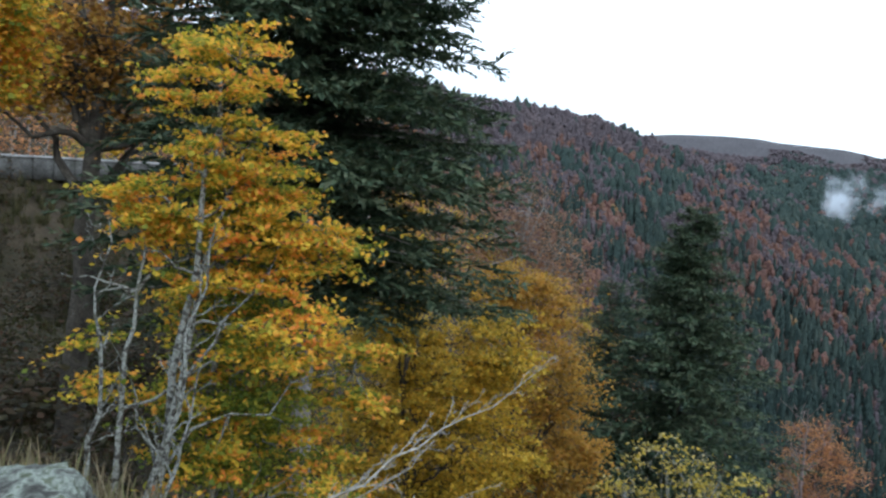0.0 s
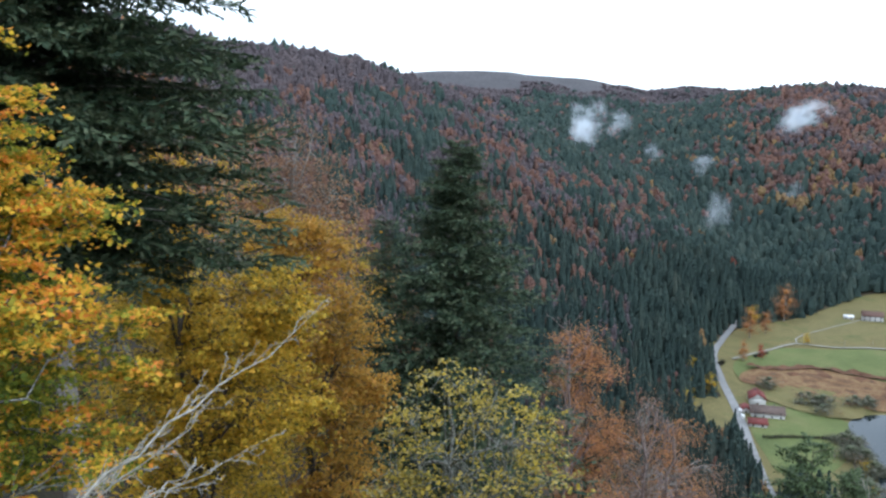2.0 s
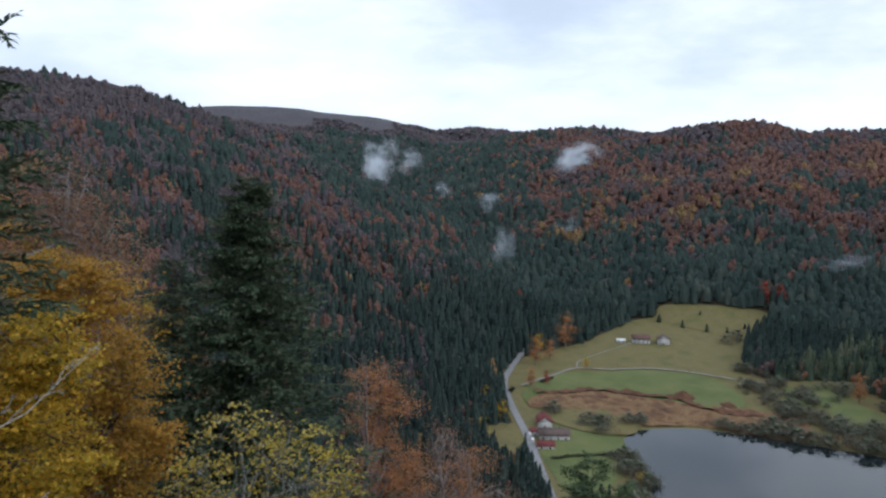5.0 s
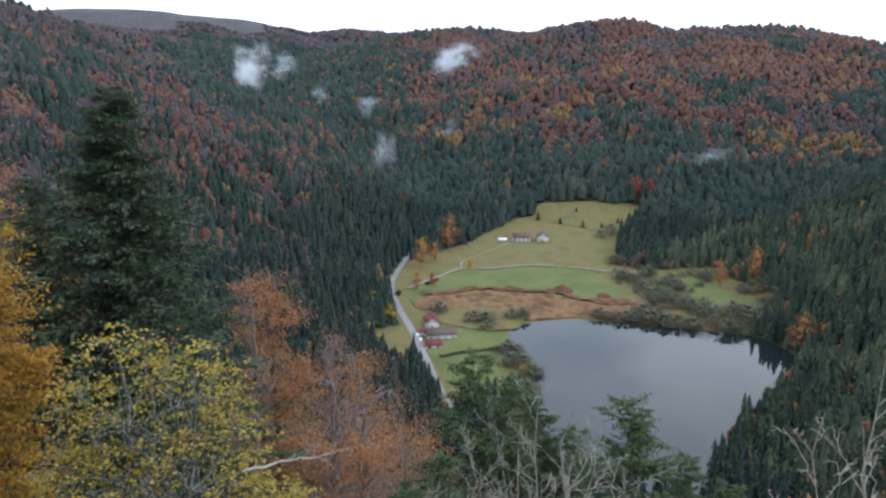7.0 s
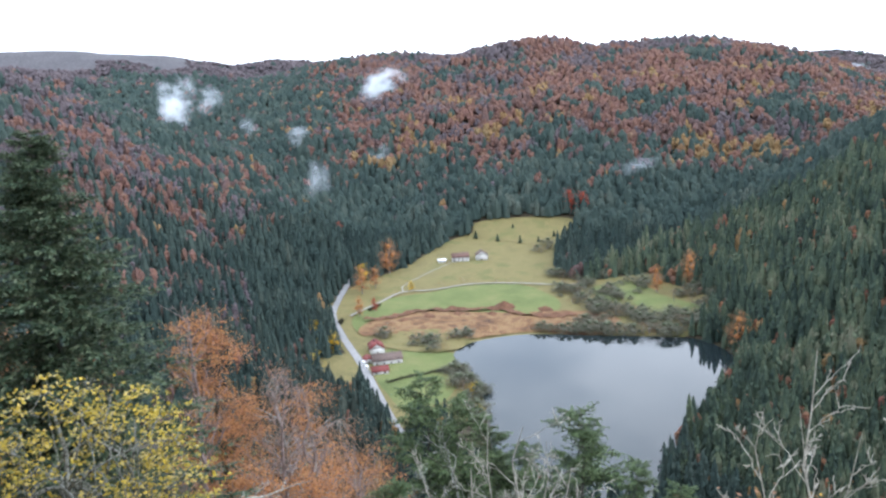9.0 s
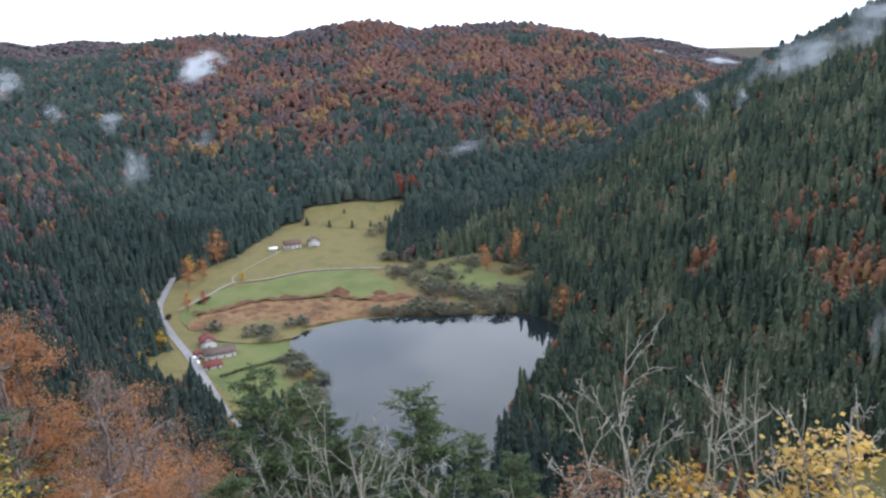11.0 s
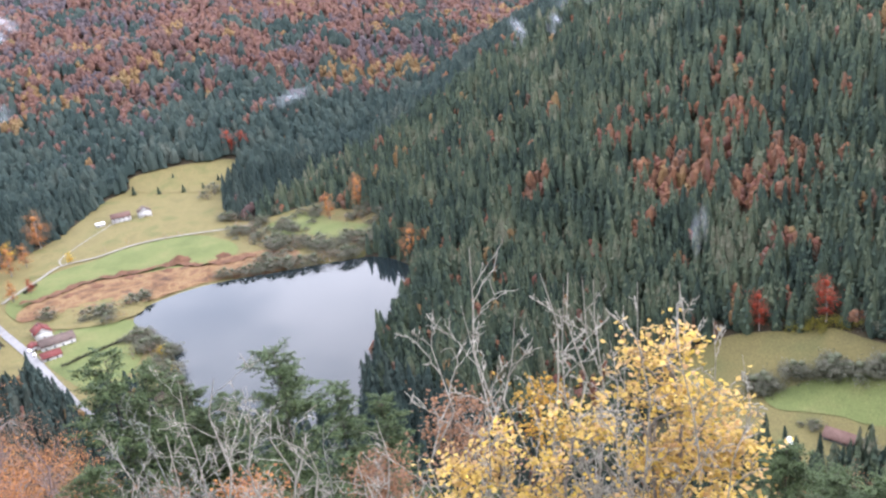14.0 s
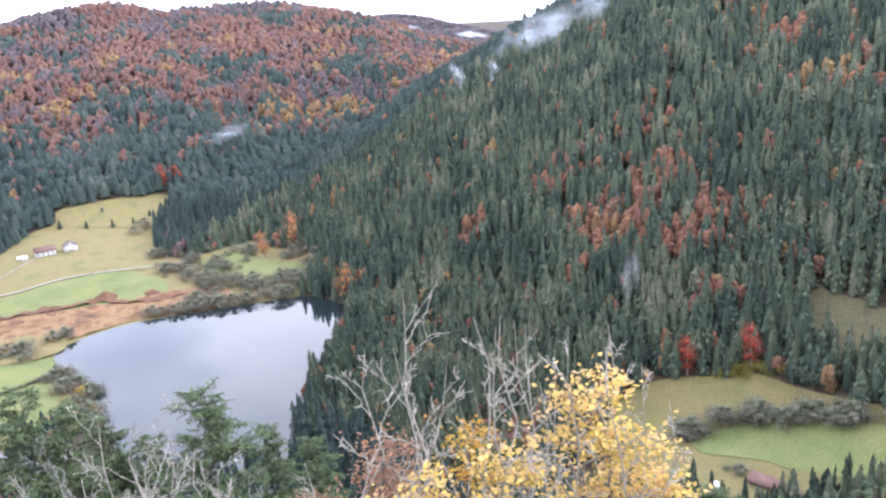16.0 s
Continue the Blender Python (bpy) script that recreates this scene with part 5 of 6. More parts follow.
for i, (az, d, el, r, lab) in enumerate([(53.3, 34, -22.3, 3.3, "green fir with a broad flat top before the lake"), (42.0, 36, -19.7, 3.0, "green fir above the bare shrubs"), (44.3, 37, -21.0, 2.6, "green fir before the farm lawn"), (46.6, 39, -22.7, 2.4, "green fir with drooping boughs before the lake"), (49.2, 38, -24.3, 2.2, "low green fir before the lake"), (57.3, 38, -25.5, 2.2, "short green fir on the slope"), (47.5, 40, -25.5, 2.6, "green fir half hidden by bare shrubs"), (39, 33, -26.5, 2.4, "small green fir among orange beeches"), (60.5, 40, -27, 2.6, "small green fir below the lookout"), (91, 42, -31.5, 2.6, "green fir below the barn meadow"), (94.5, 46, -33, 2.6, "green fir on the slope below the barn"), (36.5, 42, -28.5, 2.0, "young green fir on the slope"), (98.0, 44, -33.0, 2.8, "green fir on the slope beside another"), (101.5, 50, -33.5, 2.8, "green fir at the edge of the slope wood")]):
    spruce("fir_tree", foot_at(az, d), tall_to(az, d, el), r, FIR_NEEDLES, lab, seed=20 + i, clear=0.15, levels=28, per=7, twigs=9, longest=0.8, hang=0.08, droop=0.06, trunk=0.2, group="conifers", power=0.42, ragged=0.45, fat=1.7, fan=5)
for i, (az, d, el, sp) in enumerate([(44, 17, -23.6, 2.6), (48.5, 15, -23.4, 2.8), (52, 16, -26, 2.4), (40.5, 18, -25.5, 2.4), (55.5, 17, -28, 2.2), (46, 21, -23.0, 2.6), (50.2, 19, -24.5, 2.4), (57.5, 15, -30.5, 2.0), (42.5, 15, -27, 2.2), (38, 20, -28.0, 2.0), (53.8, 14, -28.5, 2.2), (59.5, 17, -28.5, 2.0), (47, 13, -28, 2.4), (36.5, 17, -30, 1.8), (44.5, 14, -26, 2.4)]):
    bare_tree("bare_shrub", foot_at(az, d), bearing(az + 0.5, d, el), "leafless grey shrub crusted with pale lichen", PALE_BARK if i % 4 else LICHEN_BARK, trunk=0.075, spread=sp, limbs_n=24, seed=40 + i, twigs=12, start=0.12, lift=0.8, group="bare shrubs", thin=0.9)
for i, (az, d, top, el, tr, sp) in enumerate([(67.6, 13.5, 68.7, -17.6, 0.085, 1.7), (74.6, 13.0, 75.6, -20.0, 0.085, 1.5), (77.2, 13.4, 77.4, -20.6, 0.075, 1.3), (82.6, 12.6, 83.3, -20.9, 0.08, 1.5), (63.5, 12.5, 65.5, -21.5, 0.06, 1.6), (72.0, 13, 71.5, -22.5, 0.06, 1.4), (73.2, 12.6, 73.6, -19.9, 0.075, 1.3), (75.8, 13.6, 76.6, -20.4, 0.07, 1.2), (79.6, 13, 79.4, -22.4, 0.06, 1.2), (85.2, 12.8, 85.6, -23.4, 0.06, 1.2), (82.6, 10.9, 83.3, -21.6, 0.06, 1.1), (78.6, 10.7, 78.2, -24.5, 0.055, 1.0), (75.6, 10.9, 75.2, -20.6, 0.06, 1.2), (86.4, 10.8, 87.4, -25.6, 0.045, 1.0), (70.4, 10.8, 67.6, -21.4, 0.055, 1.2), (80.6, 11.0, 80.4, -20.8, 0.05, 1.0)]):
    bare_tree("bare_sapling", foot_at(az, d), bearing(top, d, el), "leafless grey sapling with thin upright twigs", PALE_BARK, trunk=tr * 0.75, spread=sp * 1.3, limbs_n=24, seed=60 + i, twigs=10, thin=1.15, start=0.2, lift=1.1, taper=0.92, forks=2, group="bare saplings")
broadleaf("maple_tree", foot_at(82.6, 11.8), masses(11.8, [(81.4, -28.0, 2.6, 2.2, 28), (82.4, -25.0, 2.0, 1.5, 16), (79.8, -25.6, 1.3, 1.0, 8), (85.0, -28.8, 2.2, 2.2, 26), (84.1, -32.1, 3.0, 2.4, 40), (87.0, -32.0, 1.8, 2.4, 22), (80.5, -32.5, 2.4, 2.2, 24), (86.2, -35.8, 2.8, 2.2, 42), (82.0, -36.0, 3.0, 2.2, 34), (78.0, -36.0, 2.0, 2.0, 12), (88, -38.5, 3, 1.5, 20), (83, -39, 4, 1.5, 24), (76.5, -31.0, 1.6, 2.0, 6)]),
          PALE_YELLOW, GREY_BARK, "pale yellow maple with large thin leaves and bare top twigs", trunk=0.09, per=17, spread=0.17, size=0.098, seed=70, stems=3, dead=8, group="broadleaf trees")
broadleaf("maple_tree", foot_at(67.5, 11.2), masses(11.2, [(66.2, -32.4, 2.4, 1.6, 16), (64.5, -35.4, 2.6, 2.0, 30), (69.4, -30.6, 1.8, 1.2, 10), (75.6, -30.2, 2.4, 2.2, 16), (73.6, -32.2, 1.8, 1.6, 8), (71.1, -35.2, 3.0, 2.0, 18), (67.5, -38, 5, 1.8, 34), (75, -38, 4, 1.8, 24), (69.6, -33.0, 2, 1.6, 8), (61.5, -37, 2, 1.5, 10), (74.5, -35, 2, 1.6, 8)]),
          PALE_YELLOW, GREY_BARK, "low yellow maple below the lookout", trunk=0.07, per=18, spread=0.15, size=0.1, seed=71, stems=2, dead=8, group="broadleaf trees")
broadleaf("beech_tree", foot_at(30.5, 47), masses(47, [(28.8, -26.5, 2.0, 2.6, 40), (30.0, -31.0, 2.6, 3.0, 55), (33.2, -31.2, 2.8, 2.8, 50), (36.3, -31.5, 2.4, 2.4, 40), (33.2, -27.0, 1.8, 2.2, 26), (29.0, -34.5, 4, 2.5, 60), (35.5, -34.5, 4, 2.5, 50)]),
          RUST, GREY_BARK, "salmon-orange beech filling the steep slope", trunk=0.22, per=90, spread=0.45, size=0.13, seed=72, dead=20, group="broadleaf trees")
broadleaf("beech_tree", foot_at(31.2, 56), masses(56, [(31.2, -19.8, 1.3, 2.0, 22), (31.0, -23.6, 1.8, 2.6, 40), (35.6, -23.8, 1.6, 2.0, 24), (31.6, -27.5, 2.2, 2.6, 40), (36.8, -27.2, 2.2, 2.0, 30)]),
          SALMON, GREY_BARK, "nearly bare mauve-brown beech with fine twigs", trunk=0.2, per=40, spread=0.6, size=0.13, seed=73, dead=60, group="broadleaf trees")
for i, (az, d, el, w, n, mat, lab) in enumerate([(59.6, 24, -32.2, 2.4, 40, SALMON, "low salmon-brown beech among green firs"), (49.2, 22, -31.6, 2.2, 30, RUST, "low orange beech under bare shrubs"), (72.7, 17, -28.4, 1.3, 12, AMBER, "amber bush behind bare saplings"), (43.5, 24, -30.5, 2.0, 24, SALMON, "low faded beech under bare shrubs"), (66.5, 20, -29.5, 2.4, 30, SALMON, "faded brown beech behind the saplings")]):
    broadleaf("young_beech", foot_at(az, d), masses(d, [(az, el, w, w * 0.8, n), (az + 0.8, el - 2.2, w * 1.2, w, n)]), mat, GREY_BARK, lab, trunk=0.07, per=26, spread=0.3, size=0.12, seed=80 + i, dead=14, group="young beeches")
for i, (az, top, el) in enumerate([(17.0, 14.6, -18.6), (17.6, 16.6, -16.8), (18.2, 18.6, -16.9), (18.8, 20.6, -18.2), (19.4, 22.4, -20.4), (16.6, 12.8, -21.0)]):
    bare_tree("bare_sapling", foot_at(az, 18.6), bearing(top, 18.6, el), "bare lichen-white stem rising through a yellow crown", LICHEN_BARK, trunk=0.05, spread=1.5, limbs_n=22, seed=120 + i, twigs=9, start=0.4, lift=1.0, group="bare saplings", thin=0.9)
for i, (az, d, el, sp) in enumerate([(31.2, 50, -18.6, 4.6), (33.0, 54, -20.0, 4.2), (36.4, 52, -24.2, 3.6), (25.6, 58, -13.6, 4.0), (29.5, 46, -25.5, 3.4)]):
    bare_tree("bare_beech", foot_at(az, d), bearing(az, d, el), "leafless mauve-grey beech with a haze of fine twigs", MAUVE_BARK, trunk=0.2, spread=sp, limbs_n=24, seed=140 + i, twigs=8, start=0.3, lift=1.2, group="bare beeches", thin=2.4, forks=3)

for i, (az, top, el, tr) in enumerate([(-22.5, -21.3, -4.0, 0.05), (-19.9, -14.6, -3.8, 0.055), (-19.4, -15.2, -13.4, 0.05)]):
    bare_tree("bare_sapling", foot_at(az, 10.5), bearing(top, 11.0, el), "crooked stem white with lichen before a yellow maple", LICHEN_BARK, trunk=tr, spread=0.95, limbs_n=9, seed=170 + i, twigs=4, start=0.4, lift=0.9, group="bare saplings", thin=0.8, forks=2)

# ---- the lookout itself: rock, grass, leaning dead branch; the road across the hollow ----
def boulder(x, y, r, flat, seed, label):
    rng = np.random.default_rng(seed)
    bm = bmesh.new()
    bmesh.ops.create_icosphere(bm, subdivisions=5, radius=1.0)
    faces = [(Vector(unit(rng.normal(0, 1, 3))), rng.uniform(0.62, 0.85)) for _ in range(14)]
    for v in bm.verts:
        p = v.co.copy()
        for n, cut in faces:
            over = p.dot(n) - cut
            if over > 0:
                p -= n * over * 0.9
        q = p * (1 + 0.16 * noise.noise(p * 1.3 + Vector((seed, 0, 0))) + 0.10 * noise.noise(p * 3.7) + 0.07 * noise.noise(p * 9.0) + 0.035 * noise.noise(p * 21.0))
        v.co = (q.x * r, q.y * r * 0.8, q.z * r * flat)
    me = bpy.data.meshes.new("boulder")
    bm.to_mesh(me)
    bm.free()
    me.materials.append(ROCK)
    ob = new("boulder", me)
    ob.location = (x, y, float(ground(x, y)) - 0.12 * r)
    ob.rotation_euler = (0, 0, rng.uniform(0, 6))
    return tagged(ob, label, "rock", "lookout rocks")


boulder(-2.12, 3.95, 0.78, 0.68, 3, "lichen-green granite boulder at the edge of the lookout")
boulder(-1.62, 4.15, 0.3, 0.6, 4, "small mossy boulder among dry grass")
boulder(-3.3, 4.7, 0.5, 0.5, 6, "mossy boulder beside the drop")


def grass_tufts(name, spots, per, length, label, seed, mat=DRY_GRASS):
    rng = np.random.default_rng(seed)
    s = Shape()
    for x, y in spots:
        z = float(ground(x, y))
        n = per
        a = rng.uniform(0, 2 * math.pi, n)
        tip = unit(np.stack([np.cos(a) * rng.uniform(0.1, 0.75, n), np.sin(a) * rng.uniform(0.1, 0.75, n), np.ones(n)], -1)) * (length * rng.uniform(0.5, 1.2, n))[:, None]
        root = np.array([x, y, z - 0.03]) + np.stack([rng.normal(0, 0.10, n), rng.normal(0, 0.10, n), np.zeros(n)], -1)
        w = np.stack([-np.sin(a), np.cos(a), np.zeros(n)], -1) * (0.006 if mat is DRY_GRASS else 0.022)
        mid = root + tip * 0.55 + np.array([0, 0, 0.06]) * length
        v = np.stack([root - w, root + w, mid - w * 0.7, mid + w * 0.7, root + tip], 1)
        f = np.arange(n)[:, None, None] * 5 + np.array([[0, 1, 3], [0, 3, 2], [2, 3, 4]])[None]
        s.add(v.reshape(-1, 3), f.reshape(-1, 3))
    ob = new(name, s.mesh(name, mat))
    return tagged(ob, label, "grass", kind="stuff")


def tuft_spots(n, seed, x0, x1, y0, y1):
    rng = np.random.default_rng(seed)
    return [(rng.uniform(x0, x1), rng.uniform(y0, y1)) for _ in range(n)]


grass_tufts("dry_grass", tuft_spots(150, 1, -3.6, -0.9, 3.4, 4.9), 24, 0.30, "tall dry straw-coloured grass on the lookout", 2)
grass_tufts("dry_grass", tuft_spots(4200, 2, -36, -6, 10, 50), 22, 0.62, "rank olive grass in the hollow below the road", 3, RANK_GRASS)
bare_tree("dead_branch", bearing(-13.6, 7.2, -23.6), bearing(8.9, 8.6, -12.0), "thin lichen-covered dead branch leaning over the drop", PALE_BARK, trunk=0.017, spread=0.55, limbs_n=13, seed=91, twigs=5, start=0.1, lift=2.4, thin=0.45)
bare_tree("dead_branch", bearing(-7.0, 7.4, -22.0), bearing(-1.0, 8.0, -22.4), "thin pale dead branch reaching across the drop", PALE_BARK, trunk=0.02, spread=0.5, limbs_n=6, seed=92, twigs=3, start=0.2, lift=1.6)
bare_tree("dead_branch", bearing(24.6, 15.5, -25.6), bearing(33.2, 16.5, -25.9), "bleached bare branch sticking out of the whitebeam", PALE_BARK, trunk=0.035, spread=0.5, limbs_n=5, seed=93, twigs=3, start=0.3, lift=1.4)

for i, (a0, e0, a1, e1) in enumerate([(-12.5, -23.4, 2.5, -17.6), (-11.0, -23.5, -1.5, -18.2), (-9.0, -23.2, 5.2, -20.4)]):
    bare_tree("dead_branch", bearing(a0, 7.3, e0), bearing(a1, 8.3, e1), "thin grey dead branch fanning out over the drop", PALE_BARK, trunk=0.011, spread=0.45, limbs_n=8, seed=130 + i, twigs=4, start=0.2, lift=2.0, thin=0.5)

BENCH = road_strip("road", [(-88, 9), (-55, 27), (-28, 45.5), (-16, 66), (-19, 100)], 5.0, ROAD_DARK, 0.05, "dark mountain road cut into the wooded hillside")


def parapet():
    """A low stone wall with a lighter coping along the road's outer edge, stone by stone."""
    p = np.array([(x, y) for x, y in BENCH if -62 < x < -14 and y < 72], float)
    t = unit(np.gradient(p, axis=0))
    edge = p + np.stack([t[:, 1], -t[:, 0]], 1) * 2.9
    ob = thing("parapet", (edge[0][0], edge[0][1], float(ground(*edge[0]))), "low grey stone parapet with a pale coping along the road", "wall", kind="structure")
    run = np.concatenate([[0], np.cumsum(np.linalg.norm(np.diff(edge, axis=0), axis=1))])
    s = Shape()
    s.box((-0.55, -0.2, -1.2), (0.55, 0.2, 0.0))
    base = s.mesh("stone", STONE)
    c = Shape()
    c.box((-0.58, -0.26, 0.0), (0.58, 0.26, 0.14))
    cap = c.mesh("coping", COPING)
    d = 0.6
    while d < run[-1] - 0.6:
        x, y = np.interp(d, run, edge[:, 0]), np.interp(d, run, edge[:, 1])
        i = min(len(t) - 1, int(np.searchsorted(run, d)))
        z = -0.45 - 0.004 * d
        for me, name in ((base, "stone"), (cap, "coping")):
            q = part(name, me, ob)
            q.matrix_world = pose(x, y, z, 0, 0, math.degrees(math.atan2(t[i][1], t[i][0])))
            q.matrix_parent_inverse = Matrix.Translation(-Vector(ob.location))
        d += 1.17
    return ob


COPING = material("pale_coping", [(0.3, (0.26, 0.255, 0.245)), (0.7, (0.36, 0.355, 0.345))], scale=2.0, bump_scale=12, bump=0.4)
parapet()


def plant_roadside():
    """The autumn wood on the bank above the road."""
    rng = np.random.default_rng(77)
    made = []
    for _ in range(900):
        az, d = rng.uniform(-40, 14), rng.uniform(52, 190)
        p = bearing(az, d)
        if any((p.x - q[0]) ** 2 + (p.y - q[1]) ** 2 < (5.4 + d * 0.016) ** 2 for q in made) or near_line(BENCH, np.array([p.x]), np.array([p.y]), 5)[0]:
            continue
        if az > 2 and d < 80:
            continue
        made.append((p.x, p.y))
        u = rng.uniform()
        put("rust_beech" if u < 0.45 else "russet_beech" if u < 0.75 else "golden_tree" if u < 0.85 else "slope_fir", p.x, p.y, rng.uniform(0.7, 1.1) * (1.5 if 0.75 <= u < 0.85 else 1), rng.uniform(0, 360))


plant_roadside()
for i, (x, y) in enumerate(tuft_spots(120, 8, -30, -5, 12, 46)):
    put("bramble_bush", x, y, 0.35 + 0.07 * (i % 9), i * 37, "", 1.3)
for i, (x, y) in enumerate(BENCH[::2]):
    if -50 < x < -14 and y < 75:
        put("bramble_bush", x - 3.6 - 1.5 * (i % 3), y + 3.4 + 1.5 * (i % 3), 0.9 + 0.1 * (i % 5), i * 53, "russet bramble thicket on the bank above the road", 1.4)

# ---- trees along the lake's shores ----
def plant_shore():
    rng = np.random.default_rng(19)
    for x, y, n, r in [(398, 398, 5, 6), (386, 380, 8, 7), (370, 354, 9, 8), (354, 330, 9, 8), (340, 308, 9, 8), (328, 286, 9, 8), (316, 264, 9, 8)]:
        for _ in range(n):
            a, b = x + rng.normal(0, 0.6) * r - 3, y + rng.normal(0, 0.6) * r + 2
            if not inside(LAKE, a, b):
                kind = ["willow_bush", "willow_bush", "willow_bush", "willow_bush", "willow_bush", "golden_tree"][rng.integers(6)]
                put(kind, a, b, {"willow_bush": 2.8, "golden_tree": 1.2}[kind] * rng.uniform(0.8, 1.3), rng.uniform(0, 360))
    # tall firs at the water's edge under the steep side
    for k in np.linspace(0, 1, 30):
        a, b = np.interp(k, [0, 0.2, 0.5, 0.8, 1], [444, 420, 392, 350, 312]), np.interp(k, [0, 0.2, 0.5, 0.8, 1], [226, 213, 211, 199, 184])
        x, y = a + rng.normal(0, 3), b - 2 + rng.normal(0, 2.5)
        put("slope_fir", x, y, rng.uniform(1.05, 1.4), rng.uniform(0, 360), "tall dark fir on the lake's edge")
    for k in np.linspace(0, 1, 16):
        a, b = np.interp(k, [0, 0.5, 1], [562, 522, 462]), np.interp(k, [0, 0.5, 1], [258, 228, 212])
        put("slope_fir", a + rng.normal(0, 3), b - 3 + rng.normal(0, 3), rng.uniform(0.7, 1.0), rng.uniform(0, 360), "dark fir on the lake's edge")


plant_shore()

# ---- houses and small things of the valley ----
WALL_WHITE = material("white_plaster", [(0.3, (0.42, 0.41, 0.39)), (0.7, (0.54, 0.53, 0.51))], scale=0.4, bump_scale=4, grain=0.08, bump=0.1)
ROOF_RED = material("red_roof_tiles", [(0.3, (0.125, 0.036, 0.034)), (0.7, (0.185, 0.056, 0.050))], scale=0.5, bump_scale=5, grain=0.2)
ROOF_BROWN = material("brown_roof_tiles", [(0.3, (0.10, 0.075, 0.065)), (0.7, (0.16, 0.115, 0.10))], scale=0.5, bump_scale=5, grain=0.2)
ROOF_RUST = material("rusty_roof", [(0.3, (0.115, 0.066, 0.054)), (0.7, (0.16, 0.10, 0.082))], scale=0.5, bump_scale=5, grain=0.2)
DARK_WOOD = material("dark_boarding", [(0.3, (0.05, 0.035, 0.025)), (0.7, (0.10, 0.07, 0.05))], scale=1.0, bump_scale=8)
GLASS = material("dark_window", [(0.3, (0.02, 0.024, 0.03)), (0.7, (0.03, 0.035, 0.04))], scale=1, rough=0.1, bump=0, grain=0.1)
WHITE_PAINT = material("white_paint", [(0.3, (0.72, 0.72, 0.72)), (0.7, (0.80, 0.80, 0.80))], scale=1, rough=0.4, bump=0, grain=0.05)
HEDGE = leaves("clipped_hedge", (0.02, 0.022, 0.012), (0.045, 0.045, 0.025), (0.06, 0.05, 0.03))


def box_part(name, lo, hi, mat, parent, label=""):
    s = Shape()
    s.box(lo, hi)
    return part(name, s.mesh(name, mat), parent, label)


def house(name, x, y, turn, length, depth, eaves, rise, roof_mat, label, wall_mat=None, chimney=True, windows=4, group="farm buildings", base=None):
    """A gabled house: walls, two roof slopes with overhang, windows with frames, a door and a chimney."""
    z = float(ground(x, y)) if base is None else base
    ob = thing(name, (x, y, z), label, "house", group)
    ob.rotation_euler = (0, 0, radians(turn))
    wall_mat = wall_mat or WALL_WHITE
    length, depth, eaves, rise = length * 0.92, depth * 0.92, eaves * 0.92, rise * 0.92
    s = Shape()
    l, d = length / 2, depth / 2
    s.box((-l, -d, -2.0), (l, d, eaves))
    for e in (-l, l):
        s.add([(e, -d, eaves), (e, d, eaves), (e, 0, eaves + rise), (e * 0.98, -d, eaves), (e * 0.98, d, eaves), (e * 0.98, 0, eaves + rise)], [(0, 1, 2), (3, 5, 4), (0, 3, 4), (0, 4, 1), (1, 4, 5), (1, 5, 2), (0, 2, 5), (0, 5, 3)])
    part("wall", s.mesh("wall", wall_mat), ob)
    o, t = 0.6, 0.25
    k = rise / d
    for sgn in (-1, 1):
        r = Shape()
        y0, y1 = 0, sgn * (d + o)
        z0, z1 = eaves + rise + 0.05, eaves - o * k + 0.05
        top = [(-l - o, y0, z0 + t), (l + o, y0, z0 + t), (l + o, y1, z1 + t), (-l - o, y1, z1 + t)]
        v = top + [(a, b, c - t) for a, b, c in top]
        r.add(v, [(0, 1, 2), (0, 2, 3), (4, 6, 5), (4, 7, 6), (0, 4, 5), (0, 5, 1), (3, 2, 6), (3, 6, 7), (0, 3, 7), (0, 7, 4), (1, 5, 6), (1, 6, 2)])
        part("roof", r.mesh("roof", roof_mat), ob)
    if chimney:
        box_part("chimney", (l * 0.4 - 0.4, -0.4 + d * 0.2, eaves + rise * 0.5), (l * 0.4 + 0.4, 0.4 + d * 0.2, eaves + rise + 1.0), STONE, ob)
    for sgn in (-1, 1):
        for i in range(windows):
            cx = -l + length * (i + 0.5) / windows
            for zz in ([1.1] if eaves < 4 else [1.1, 3.7]):
                w = box_part("window", (cx - 0.55, sgn * d - 0.05, zz), (cx + 0.55, sgn * d + 0.06, zz + 1.3), GLASS, ob)
                box_part("window_sill", (cx - 0.65, sgn * d - 0.04, zz - 0.12), (cx + 0.65, sgn * d + 0.14, zz - 0.01), STONE, w)
    box_part("door", (-l - 0.06, -0.6, 0), (-l + 0.05, 0.6, 2.1), DARK_WOOD, ob)
    return ob


house("farmhouse", 372, 455, -32, 24, 12, 4.4, 4.2, ROOF_BROWN, "long white farmhouse with a brown gabled roof beside the road")
house("farmhouse", 384, 482, 58, 17, 12, 5.2, 4.0, ROOF_RED, "red-roofed white house beside the road")
house("shed", 354, 442, -32, 13, 10, 3.2, 2.8, ROOF_RED, "small red-roofed shed of the farm", chimney=False, windows=2)
house("shed", 364, 468, 58, 11, 7, 3.0, 1.6, ROOF_RED, "low white annex of the farm with a red roof", chimney=False, windows=2)
house("farmhouse", 619, 617, -40, 20, 11, 6.0, 4.2, ROOF_RUST, "white farmhouse with a weathered rust-red roof on the pasture", group="upper farm")
house("farmhouse", 637, 602, 48, 12, 14, 6.6, 4.2, ROOF_BROWN, "white farm building with a pale gable on the pasture", group="upper farm")
